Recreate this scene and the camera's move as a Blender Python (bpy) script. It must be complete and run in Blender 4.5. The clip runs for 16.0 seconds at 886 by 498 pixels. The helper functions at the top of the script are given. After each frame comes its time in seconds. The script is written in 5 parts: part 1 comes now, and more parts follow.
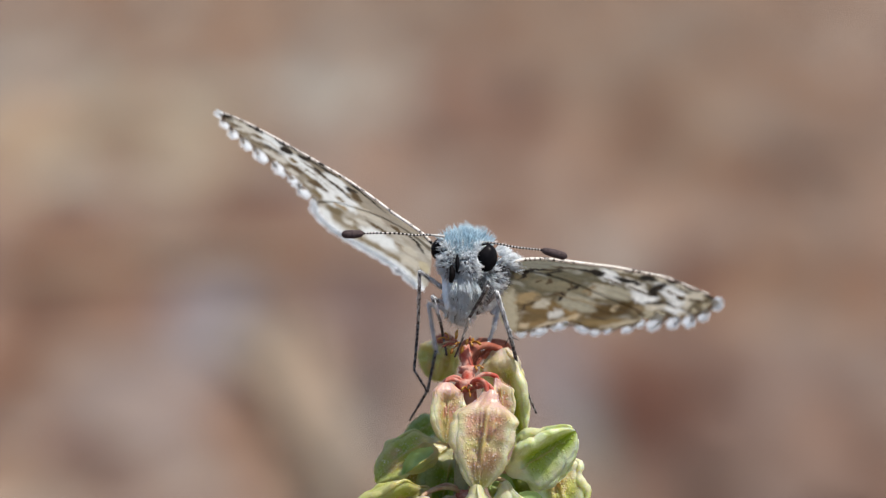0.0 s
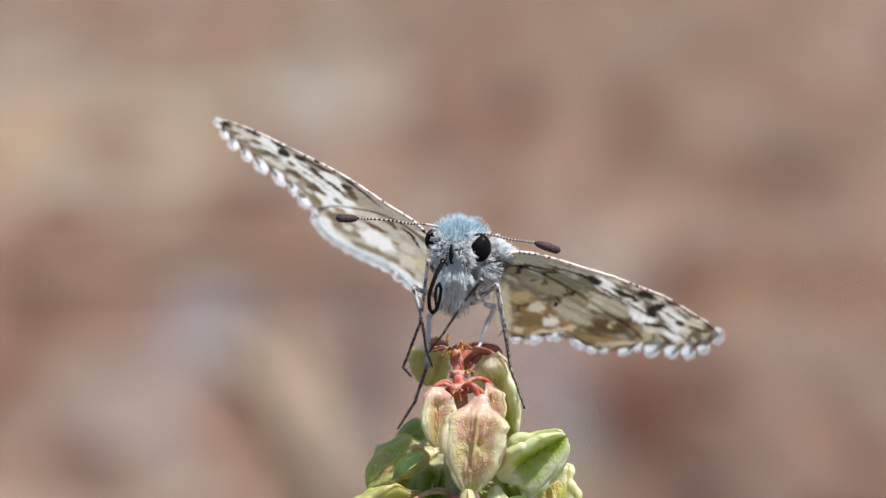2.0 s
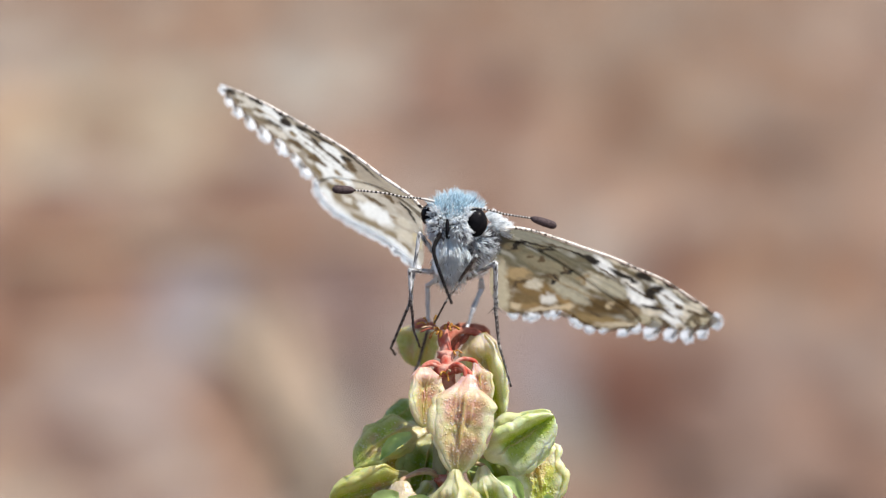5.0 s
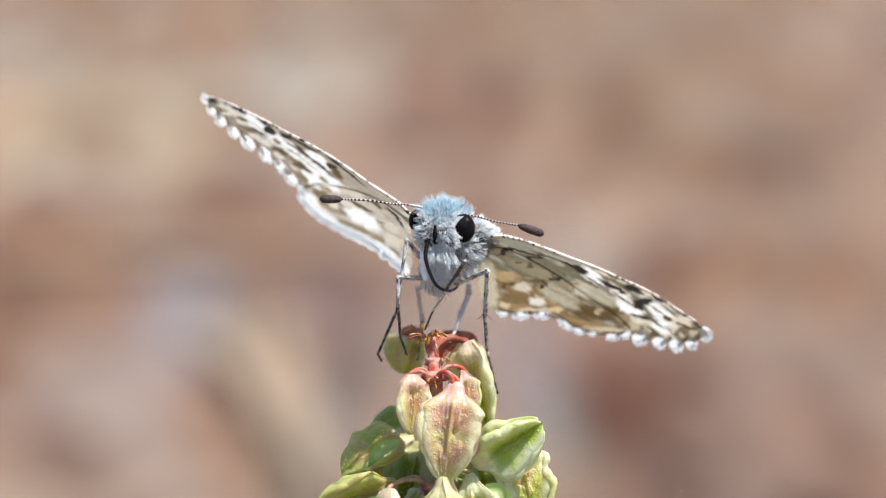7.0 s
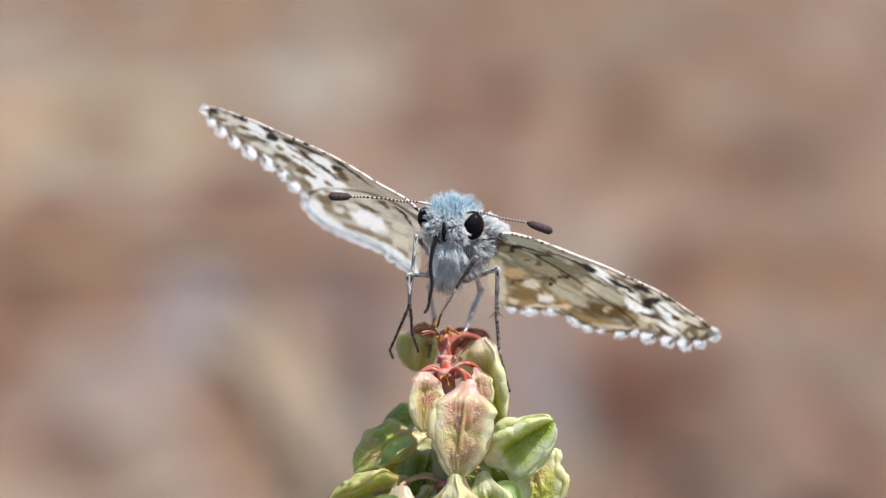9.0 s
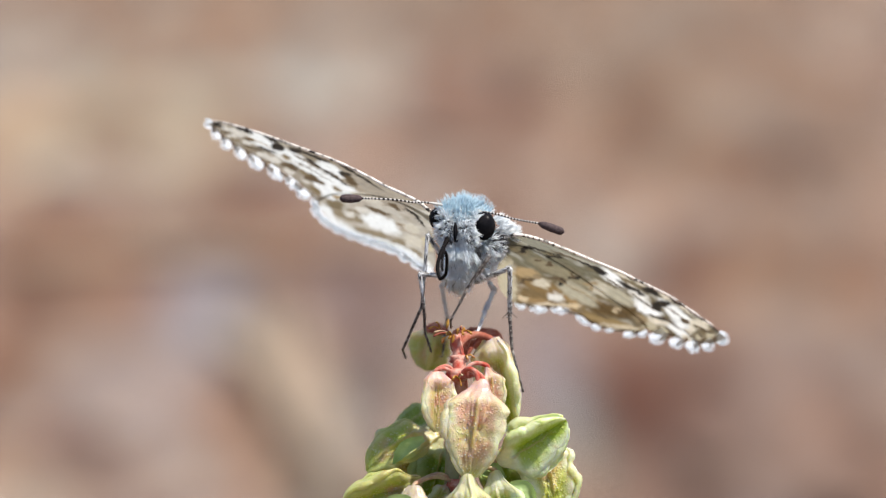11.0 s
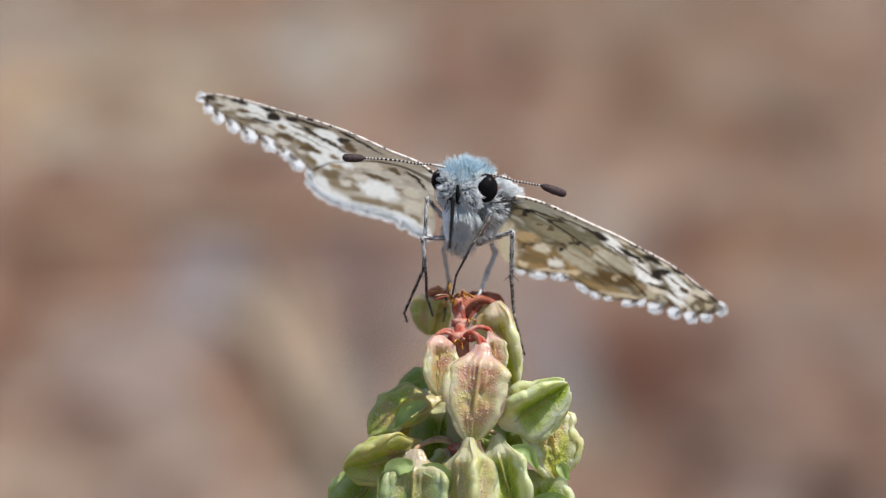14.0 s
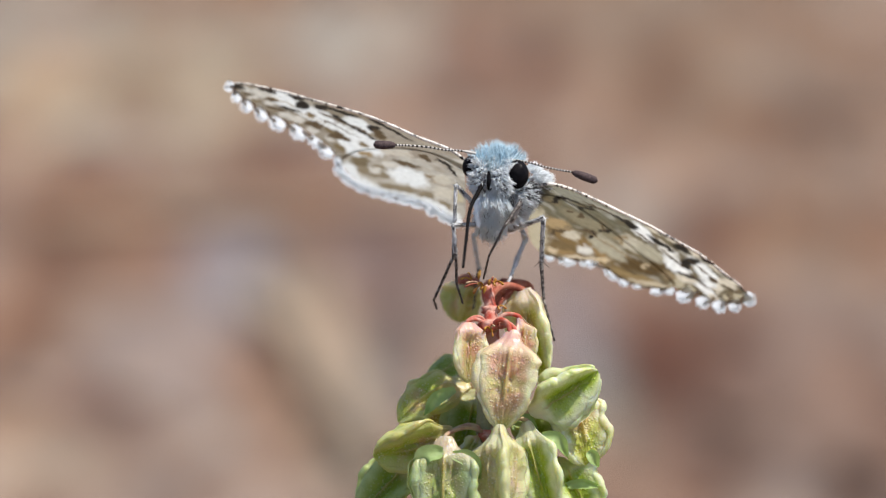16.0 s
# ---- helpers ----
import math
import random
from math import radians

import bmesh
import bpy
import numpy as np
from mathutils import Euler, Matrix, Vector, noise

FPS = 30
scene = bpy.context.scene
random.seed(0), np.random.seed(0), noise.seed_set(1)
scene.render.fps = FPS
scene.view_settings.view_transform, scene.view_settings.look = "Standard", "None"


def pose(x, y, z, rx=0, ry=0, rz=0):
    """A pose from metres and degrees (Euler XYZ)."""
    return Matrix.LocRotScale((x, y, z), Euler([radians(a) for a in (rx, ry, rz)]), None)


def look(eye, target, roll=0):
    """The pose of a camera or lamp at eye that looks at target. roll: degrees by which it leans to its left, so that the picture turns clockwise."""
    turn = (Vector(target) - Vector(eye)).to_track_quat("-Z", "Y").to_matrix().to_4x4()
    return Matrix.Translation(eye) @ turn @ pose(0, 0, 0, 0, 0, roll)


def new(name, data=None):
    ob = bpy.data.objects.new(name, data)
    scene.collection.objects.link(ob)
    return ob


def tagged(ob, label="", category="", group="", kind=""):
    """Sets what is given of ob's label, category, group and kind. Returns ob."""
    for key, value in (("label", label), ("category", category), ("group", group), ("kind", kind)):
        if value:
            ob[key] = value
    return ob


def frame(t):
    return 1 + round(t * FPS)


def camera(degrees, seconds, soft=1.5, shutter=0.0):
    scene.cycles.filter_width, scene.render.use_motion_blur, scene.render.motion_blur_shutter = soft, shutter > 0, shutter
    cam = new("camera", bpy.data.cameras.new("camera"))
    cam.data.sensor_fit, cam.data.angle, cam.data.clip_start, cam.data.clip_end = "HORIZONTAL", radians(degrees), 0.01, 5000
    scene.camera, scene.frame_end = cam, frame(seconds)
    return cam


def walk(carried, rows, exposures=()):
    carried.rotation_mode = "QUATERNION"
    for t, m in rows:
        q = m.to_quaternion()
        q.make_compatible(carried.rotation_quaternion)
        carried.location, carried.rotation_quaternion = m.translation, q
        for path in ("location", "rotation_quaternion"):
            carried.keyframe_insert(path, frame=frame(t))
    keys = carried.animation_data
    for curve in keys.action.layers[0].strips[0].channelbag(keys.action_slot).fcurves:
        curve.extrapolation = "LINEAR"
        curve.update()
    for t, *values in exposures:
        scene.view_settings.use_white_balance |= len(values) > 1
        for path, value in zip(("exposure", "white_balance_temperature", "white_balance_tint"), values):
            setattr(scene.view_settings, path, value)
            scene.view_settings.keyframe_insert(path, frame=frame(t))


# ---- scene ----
# One unit of the drawing board is 0.03 mm; the board stands across the view, 0.19 m before the lens.
U = 3.0e-5
REACH = 0.19
DEEP = REACH / U
TILT = 14.0
HEIGHT = 0.30
FRAME = pose(0, 0, HEIGHT, 90 - TILT, 0, 0)

# Hand-held sway: seconds, drift of the subject to the right and down, in board units.
SWAY = [
    (0.0, -40, 106), (0.5, -67, 102), (1.0, -54, 105), (1.5, -62, 105), (2.0, -56, 114), (2.5, -80, 95),
    (3.0, -77, 90), (3.5, -73, 86), (3.7, -84, 83), (5.8, -75, 79), (6.0, -93, 80), (6.5, -88, 78),
    (7.0, -100, 92), (7.5, -82, 83), (8.0, -62, 92), (8.5, -68, 88), (8.7, -79, 88), (10.8, -57, 80),
    (11.0, -56, 87), (11.5, -66, 79), (12.0, -36, 71), (12.5, -72, 67), (13.0, -45, 58), (13.5, -73, 44),
    (14.0, -53, 23), (14.5, -17, 18), (15.0, -28, 12), (15.5, 20, 11), (16.0, 0, 0)]
TURN = 0.77


def swayed(right, down):
    slide = Matrix.Translation((-(1 - TURN) * right * U, (1 - TURN) * down * U, REACH))
    return FRAME @ slide @ Euler((TURN * down / DEEP, TURN * right / DEEP, 0)).to_matrix().to_4x4()


cam = camera(2 * math.degrees(math.atan(784 / DEEP)), 16.0, soft=1.25)
cam.data.dof.use_dof = True
cam.data.dof.focus_distance = 0.1885
cam.data.dof.aperture_fstop = 32.0
# the clip's own exposure drifts a little: seconds, stops
DRIFT = [
    (0.0, 0.17), (0.5, 0.40), (1.0, 0.30), (1.5, 0.38), (2.0, 0.38), (2.5, 0.46), (3.0, 0.40), (3.5, 0.40),
    (6.0, 0.62), (6.5, 0.56), (7.0, 0.63), (7.5, 0.54), (8.0, 0.54), (8.5, 0.42), (11.0, 0.54), (11.5, 0.54),
    (12.0, 0.52), (12.5, 0.58), (13.0, 0.28), (13.5, 0.40), (14.0, 0.17), (14.5, 0.32), (15.0, 0.36), (15.5, 0.40),
    (16.0, 0.36),
    ]
walk(cam, [(t, swayed(x, y)) for t, x, y in SWAY], DRIFT)

# Daylight: a high sun over the camera's right shoulder, blue sky.
SUN = FRAME.to_3x3() @ Vector((0.38, 0.86, 0.32)).normalized()
world = bpy.data.worlds.new("sky")
scene.world = world
world.use_nodes = True
sky = world.node_tree.nodes.new("ShaderNodeTexSky")
sky.sky_type, sky.sun_disc = "NISHITA", False
sky.sun_elevation, sky.sun_rotation = math.asin(SUN.z), math.atan2(SUN.x, SUN.y)
world.node_tree.links.new(sky.outputs[0], world.node_tree.nodes["Background"].inputs[0])
world.node_tree.nodes["Background"].inputs[1].default_value = 0.13
sun = new("sun", bpy.data.lights.new("sun", "SUN"))
sun.data.energy, sun.data.angle, sun.data.color = 5.0, radians(0.53), (1.0, 0.935, 0.85)
sun.matrix_world = look(SUN * 10, (0, 0, 0))


# ---- materials ----
class Mat:
    """A node material with a Principled shader; helpers add nodes."""

    def __init__(self, name, rough=0.6, metal=0.0, spec=0.5, sheen=0.0):
        self.mat = bpy.data.materials.new(name)
        self.mat.use_nodes = True
        self.tree = self.mat.node_tree
        self.bsdf = self.tree.nodes["Principled BSDF"]
        self.bsdf.inputs["Roughness"].default_value = rough
        self.bsdf.inputs["Metallic"].default_value = metal
        self.bsdf.inputs["Specular IOR Level"].default_value = spec
        self.bsdf.inputs["Sheen Weight"].default_value = sheen
        self.coords = self.tree.nodes.new("ShaderNodeTexCoord").outputs["Object"]

    def node(self, kind, **inputs):
        n = self.tree.nodes.new(kind)
        for key, value in inputs.items():
            self.plug(value, n.inputs[key.replace("_", " ")])
        return n

    def plug(self, value, socket):
        if isinstance(value, bpy.types.NodeSocket):
            self.tree.links.new(value, socket)
        else:
            socket.default_value = value

    def noise(self, scale, detail=4.0, rough=0.55, distortion=0.0, vector=None):
        n = self.node("ShaderNodeTexNoise", Scale=scale, Detail=detail, Roughness=rough, Distortion=distortion)
        self.plug(vector or self.coords, n.inputs["Vector"])
        return n.outputs["Fac"]

    def cells(self, scale, feature="F1"):
        n = self.tree.nodes.new("ShaderNodeTexVoronoi")
        n.feature = feature
        self.plug(self.coords, n.inputs["Vector"])
        n.inputs["Scale"].default_value = scale
        return n.outputs["Distance"]

    def ramp(self, fac, *stops):
        n = self.tree.nodes.new("ShaderNodeValToRGB")
        self.plug(fac, n.inputs[0])
        e = n.color_ramp.elements
        while len(e) < len(stops):
            e.new(0.5)
        for el, (pos, col) in zip(e, stops):
            el.position, el.color = pos, (*col, 1)
        return n.outputs[0]

    def mix(self, fac, a, b, blend="MIX"):
        n = self.tree.nodes.new("ShaderNodeMix")
        n.data_type, n.blend_type = "RGBA", blend
        for value, socket in ((fac, n.inputs[0]), (a, n.inputs[6]), (b, n.inputs[7])):
            self.plug(value if not isinstance(value, tuple) else (*value, 1), socket)
        return n.outputs[2]

    def maths(self, op, a, b=0.0):
        n = self.tree.nodes.new("ShaderNodeMath")
        n.operation = op
        self.plug(a, n.inputs[0])
        self.plug(b, n.inputs[1])
        return n.outputs[0]

    def attribute(self, name):
        n = self.tree.nodes.new("ShaderNodeAttribute")
        n.attribute_name = name
        return n

    def random(self):
        return self.tree.nodes.new("ShaderNodeObjectInfo").outputs["Random"]

    def color(self, value):
        self.plug(value if not isinstance(value, tuple) else (*value, 1), self.bsdf.inputs["Base Color"])
        self.base = value
        return self

    def rough(self, value):
        self.plug(value, self.bsdf.inputs["Roughness"])
        return self

    def bump(self, height, depth, strength=0.6):
        n = self.node("ShaderNodeBump", Height=height, Distance=depth, Strength=strength)
        self.plug(n.outputs[0], self.bsdf.inputs["Normal"])
        return self

    def thin(self, share, tint=(1, 1, 1)):
        """Lets light shine through a thin sheet."""
        glow = self.tree.nodes.new("ShaderNodeBsdfTranslucent")
        base = self.base if not isinstance(self.base, tuple) else (*self.base, 1)
        self.plug(self.mix(1.0, base if isinstance(base, bpy.types.NodeSocket) else self.base, tint, "MULTIPLY"), glow.inputs[0])
        both = self.tree.nodes.new("ShaderNodeMixShader")
        both.inputs[0].default_value = share
        self.tree.links.new(self.bsdf.outputs[0], both.inputs[1])
        self.tree.links.new(glow.outputs[0], both.inputs[2])
        self.tree.links.new(both.outputs[0], self.tree.nodes["Material Output"].inputs[0])
        return self


MM = 1000.0  # noise scales below are given per millimetre

m = Mat("wing_scales", rough=0.75, spec=0.2)
toning = m.noise(9 * MM, 3)
m.color(m.mix(m.maths("MULTIPLY", toning, 0.04), m.attribute("pattern").outputs["Color"], (0.62, 0.58, 0.50)))
m.bump(m.noise(22 * MM, 2), 3e-5, 0.5).thin(0.66, (1.0, 0.99, 0.95))
WING = m.mat

m = Mat("fringe_white", rough=0.8, spec=0.2)
m.color(m.ramp(m.noise(14 * MM, 3), (0.3, (0.68, 0.72, 0.75)), (0.7, (0.82, 0.85, 0.87)))).thin(0.68)
FRINGE = m.mat

m = Mat("vein_brown", rough=0.7)
m.color(m.ramp(m.noise(5 * MM, 2), (0.35, (0.16, 0.12, 0.08)), (0.65, (0.50, 0.43, 0.34)))).thin(0.3)
VEIN = m.mat

m = Mat("costa_cream", rough=0.65, spec=0.3)
m.color(m.ramp(m.noise(2.2 * MM, 5, 0.8), (0.43, (0.02, 0.016, 0.013)), (0.48, (0.74, 0.68, 0.60)), (0.7, (0.86, 0.82, 0.76))))
COSTA = m.mat

m = Mat("fur_white", rough=0.65, spec=0.25, sheen=0.15)
m.color(m.ramp(m.noise(1.1 * MM, 4), (0.3, (0.80, 0.84, 0.87)), (0.7, (0.93, 0.95, 0.96)))).thin(0.5)
FUR_WHITE = m.mat

m = Mat("fur_blue", rough=0.55, spec=0.3, sheen=0.1)
m.color(m.ramp(m.noise(0.9 * MM, 4), (0.3, (0.38, 0.60, 0.73)), (0.7, (0.74, 0.85, 0.90)))).thin(0.5)
FUR_BLUE = m.mat

m = Mat("fur_silk", rough=0.5, spec=0.3)
m.color(m.ramp(m.noise(1.6 * MM, 4, 0.65), (0.3, (0.80, 0.87, 0.92)), (0.6, (0.93, 0.96, 0.97)))).thin(0.5)
FUR_SILK = m.mat

m = Mat("fur_dark", rough=0.6, spec=0.3)
m.color(m.ramp(m.noise(1.3 * MM, 3), (0.35, (0.012, 0.012, 0.014)), (0.7, (0.07, 0.07, 0.08))))
FUR_DARK = m.mat

m = Mat("skin_grey", rough=0.8, spec=0.2)
m.color(m.ramp(m.noise(4 * MM, 4), (0.3, (0.10, 0.105, 0.115)), (0.7, (0.24, 0.25, 0.27)))).bump(m.noise(12 * MM, 3), 3e-5)
SKIN = m.mat

m = Mat("eye_black", rough=0.25, spec=0.03)
m.color(m.ramp(m.noise(2 * MM, 2), (0.3, (0.004, 0.004, 0.005)), (0.7, (0.012, 0.011, 0.012))))
m.bump(m.cells(38 * MM), 4e-6, 0.25)
EYE = m.mat

m = Mat("coxa_white", rough=0.6, spec=0.3, sheen=0.2)
m.color(m.ramp(m.noise(3 * MM, 4), (0.3, (0.62, 0.68, 0.72)), (0.7, (0.82, 0.86, 0.88)))).bump(m.noise(14 * MM, 3), 2e-5)
COXA = m.mat

m = Mat("leg_grey", rough=0.6, spec=0.35)
grain = m.node("ShaderNodeMapping", Vector=m.coords, Scale=(1.0, 1.0, 0.30)).outputs[0]
m.color(m.ramp(m.noise(8 * MM, 3, 0.75, 0.0, grain), (0.40, (0.022, 0.02, 0.02)), (0.48, (0.30, 0.30, 0.30)), (0.62, (0.66, 0.67, 0.68))))
m.bump(m.noise(20 * MM, 2), 2e-5)
LEG = m.mat

m = Mat("leg_pale", rough=0.7, spec=0.2)
m.color(m.ramp(m.noise(8 * MM, 3, 0.7), (0.36, (0.36, 0.37, 0.39)), (0.5, (0.50, 0.51, 0.53)), (0.7, (0.64, 0.65, 0.66))))
LEG_PALE = m.mat

m = Mat("tarsus_dark", rough=0.55, spec=0.15)
m.color(m.ramp(m.noise(7 * MM, 3, 0.7), (0.42, (0.03, 0.022, 0.02)), (0.56, (0.11, 0.095, 0.085)), (0.70, (0.30, 0.28, 0.26))))
TARSUS = m.mat

m = Mat("horn_black", rough=0.6, spec=0.05)
m.color(m.ramp(m.noise(6 * MM, 2), (0.3, (0.003, 0.0025, 0.0025)), (0.7, (0.009, 0.007, 0.007))))
HORN = m.mat

m = Mat("ring_cream", rough=0.7)
m.color(m.ramp(m.noise(6 * MM, 2), (0.3, (0.34, 0.32, 0.29)), (0.7, (0.58, 0.56, 0.53))))
RING = m.mat

m = Mat("club_brown", rough=0.8, spec=0.2)
m.color(m.ramp(m.noise(9 * MM, 3), (0.3, (0.035, 0.024, 0.024)), (0.7, (0.085, 0.06, 0.06)))).bump(m.noise(30 * MM, 2), 2e-5)
CLUB = m.mat


def husk(name, low, high, flush, amount, border, neck=None):
    """Fruit valve: a grainy face with a flush, framed by a smooth, thick, pale rim and crossed by a tan midrib."""
    m = Mat(name, rough=0.34, spec=0.6)
    m.bsdf.inputs["Coat Weight"].default_value, m.bsdf.inputs["Coat Roughness"].default_value = 0.35, 0.22
    tone = m.ramp(m.noise(0.9 * MM, 4, 0.55, 0.4), (0.30, low), (0.70, high))
    blotch = m.noise(0.6 * MM, 4, 0.6, 0.5)
    stain = m.ramp(blotch, (0.62 - amount * 0.42, (0, 0, 0)), (0.82 - amount * 0.36, (1, 1, 1)))
    stain = m.maths("MULTIPLY", stain, m.attribute("belly").outputs["Fac"])
    rim = m.attribute("rim").outputs["Fac"]
    face = m.maths("SUBTRACT", 1.0, rim)
    c = m.mix(m.maths("MULTIPLY", stain, 0.80), tone, flush)
    edge = m.mix(m.ramp(m.noise(0.8 * MM, 3), (0.46, (0, 0, 0)), (0.66, (0.7, 0.7, 0.7))), border, tone)
    c = m.mix(m.maths("MULTIPLY", rim, m.maths("ADD", 0.5, m.maths("MULTIPLY", m.noise(1.1 * MM, 3), 0.7))), c, m.mix(0.30, edge, border))
    c = m.mix(m.maths("MULTIPLY", m.attribute("rib").outputs["Fac"], 0.75), c, (0.58, 0.47, 0.20))
    c = m.mix(m.maths("MULTIPLY", m.attribute("neck").outputs["Fac"], min(0.8, amount * 1.3) if neck is None else neck), c, (0.74, 0.42, 0.38))
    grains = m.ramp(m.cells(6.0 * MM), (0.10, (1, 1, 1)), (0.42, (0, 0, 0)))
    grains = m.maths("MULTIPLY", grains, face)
    # sparkle painted into the base colour: grains paled, some turned near-white as glints
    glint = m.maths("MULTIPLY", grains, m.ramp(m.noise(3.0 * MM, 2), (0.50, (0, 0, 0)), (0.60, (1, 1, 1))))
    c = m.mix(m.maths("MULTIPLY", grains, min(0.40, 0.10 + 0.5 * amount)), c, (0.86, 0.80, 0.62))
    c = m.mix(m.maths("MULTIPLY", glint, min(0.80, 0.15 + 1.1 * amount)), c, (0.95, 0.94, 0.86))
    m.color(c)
    m.rough(m.maths("SUBTRACT", 0.36, m.maths("MULTIPLY", glint, 0.28)))
    crumple = m.noise(1.8 * MM, 4, 0.6, 0.8)
    skin = m.noise(7.0 * MM, 3, 0.6)
    m.bump(m.maths("ADD", m.maths("ADD", m.maths("MULTIPLY", crumple, 1.1), m.maths("MULTIPLY", skin, 0.20)), m.maths("MULTIPLY", grains, 0.55)), 1.1e-4, 0.9)
    m.bsdf.inputs["Subsurface Weight"].default_value = 0.6
    m.bsdf.inputs["Subsurface Radius"].default_value = (1.0, 0.8, 0.3)
    m.bsdf.inputs["Subsurface Scale"].default_value = 3.5e-4
    m.thin(0.40, (1.0, 1.0, 0.55))
    return m.mat


HUSK_GREEN = husk("husk_green", (0.34, 0.47, 0.02), (0.56, 0.66, 0.10), (0.62, 0.46, 0.26), 0.10, (0.88, 0.91, 0.74))
HUSK_CREAM = husk("husk_cream", (0.40, 0.47, 0.06), (0.62, 0.66, 0.20), (0.68, 0.44, 0.32), 0.40, (0.80, 0.83, 0.56))
HUSK_PINK = husk("husk_pink", (0.54, 0.55, 0.15), (0.76, 0.73, 0.36), (0.78, 0.39, 0.32), 0.76, (0.82, 0.83, 0.58))
HUSK_BLUSH = husk("husk_blush", (0.43, 0.49, 0.04), (0.66, 0.69, 0.17), (0.74, 0.48, 0.36), 0.36, (0.90, 0.91, 0.76), 0.35)
HUSK_FROST = husk("husk_frost", (0.50, 0.53, 0.12), (0.72, 0.72, 0.36), (0.78, 0.60, 0.46), 0.62, (0.80, 0.84, 0.55), 0.2)
HUSK_DUSK = husk("husk_dusk", (0.34, 0.44, 0.09), (0.52, 0.60, 0.20), (0.54, 0.46, 0.28), 0.36, (0.56, 0.66, 0.44))
HUSK_ROSE = husk("husk_rose", (0.36, 0.45, 0.02), (0.54, 0.61, 0.09), (0.70, 0.40, 0.28), 0.46, (0.66, 0.66, 0.28), 0.30)
# darker green for inner and back fruits; shade of the gaps is in the colour
HUSK_SHADED = husk("husk_shaded", (0.22, 0.34, 0.02), (0.37, 0.48, 0.06), (0.52, 0.36, 0.20), 0.22, (0.60, 0.70, 0.34))


m = Mat("bract_green", rough=0.45)
m.color(m.ramp(m.noise(1.2 * MM, 4), (0.3, (0.29, 0.41, 0.14)), (0.7, (0.45, 0.56, 0.25)))).bump(m.noise(6 * MM, 3), 3e-5).thin(0.4, (0.9, 1.0, 0.6))
BRACT = m.mat

m = Mat("stalk_red", rough=0.6, spec=0.2)
m.color(m.ramp(m.noise(1.3 * MM, 4, 0.6), (0.34, (0.46, 0.05, 0.03)), (0.48, (0.52, 0.17, 0.12)), (0.62, (0.66, 0.42, 0.34))))
m.bump(m.noise(9 * MM, 3), 3e-5).thin(0.25, (1.0, 0.6, 0.4))
STALK_RED = m.mat

m = Mat("stalk_pale", rough=0.5)
m.color(m.ramp(m.noise(1.4 * MM, 4), (0.35, (0.40, 0.20, 0.12)), (0.6, (0.52, 0.40, 0.24)))).bump(m.noise(10 * MM, 3), 3e-5).thin(0.2)
STALK_PALE = m.mat

m = Mat("stalk_rust", rough=0.8, spec=0.1)
m.color(m.ramp(m.noise(1.8 * MM, 4, 0.65), (0.3, (0.22, 0.06, 0.035)), (0.5, (0.38, 0.12, 0.08)), (0.7, (0.48, 0.26, 0.17)))).bump(m.noise(10 * MM, 3), 3e-5).thin(0.2)
STALK_RUST = m.mat

m = Mat("anther_amber", rough=0.25, spec=0.6)
m.color(m.ramp(m.noise(4 * MM, 3), (0.3, (0.36, 0.12, 0.02)), (0.7, (0.62, 0.36, 0.06)))).thin(0.3)
AMBER = m.mat

m = Mat("stem_green", rough=0.55)
m.color(m.ramp(m.noise(0.3 * MM, 4), (0.3, (0.16, 0.20, 0.06)), (0.7, (0.30, 0.20, 0.11)))).bump(m.noise(6 * MM, 3), 6e-5)
STEM = m.mat


# ---- building helpers ----
rng = np.random.default_rng(5)


def at(x, y, w=0.0):
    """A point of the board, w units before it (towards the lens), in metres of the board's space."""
    k = 1 - w / DEEP
    return Vector(((x - 784) * k * U, (441 - y) * k * U, w * U))


def mesh(name, verts, faces, materials, slots=None, smooth=True):
    me = bpy.data.meshes.new(name)
    me.from_pydata([tuple(v) for v in verts], [], [tuple(int(i) for i in f) for f in faces])
    for mat in materials if isinstance(materials, (list, tuple)) else (materials,):
        me.materials.append(mat)
    if slots is not None:
        me.polygons.foreach_set("material_index", np.asarray(slots, dtype=np.int32))
    me.polygons.foreach_set("use_smooth", [smooth] * len(me.polygons))
    me.update()
    return me


def part(name, data, parent, label="", m=None):
    ob = new(name, data)
    ob.parent = parent
    if m is not None:
        ob.matrix_basis = m
    return tagged(ob, label) if label else ob


def tube(points, radii, sides=8, cap=True):
    """Verts and faces of a round tube along points, with a radius at each."""
    pts = [Vector(p) for p in points]
    verts, faces = [], []
    side = None
    for i, p in enumerate(pts):
        d = (pts[min(i + 1, len(pts) - 1)] - pts[max(i - 1, 0)]).normalized()
        if side is None:
            side = d.orthogonal().normalized()
        side = (side - d * side.dot(d)).normalized()
        up = d.cross(side)
        r = radii[i] if hasattr(radii, "__len__") else radii
        for k in range(sides):
            a = 2 * math.pi * k / sides
            verts.append(p + (side * math.cos(a) + up * math.sin(a)) * r)
        if i:
            a, b = (i - 1) * sides, i * sides
            faces += [(a + k, a + (k + 1) % sides, b + (k + 1) % sides, b + k) for k in range(sides)]
    if cap:
        n = len(verts)
        verts += [pts[0], pts[-1]]
        last = (len(pts) - 1) * sides
        faces += [(n, (k + 1) % sides, k) for k in range(sides)]
        faces += [(n + 1, last + k, last + (k + 1) % sides) for k in range(sides)]
    return verts, faces


def join(*pieces):
    verts, faces = [], []
    for v, f in pieces:
        n = len(verts)
        verts += list(v)
        faces += [tuple(i + n for i in q) for q in f]
    return verts, faces


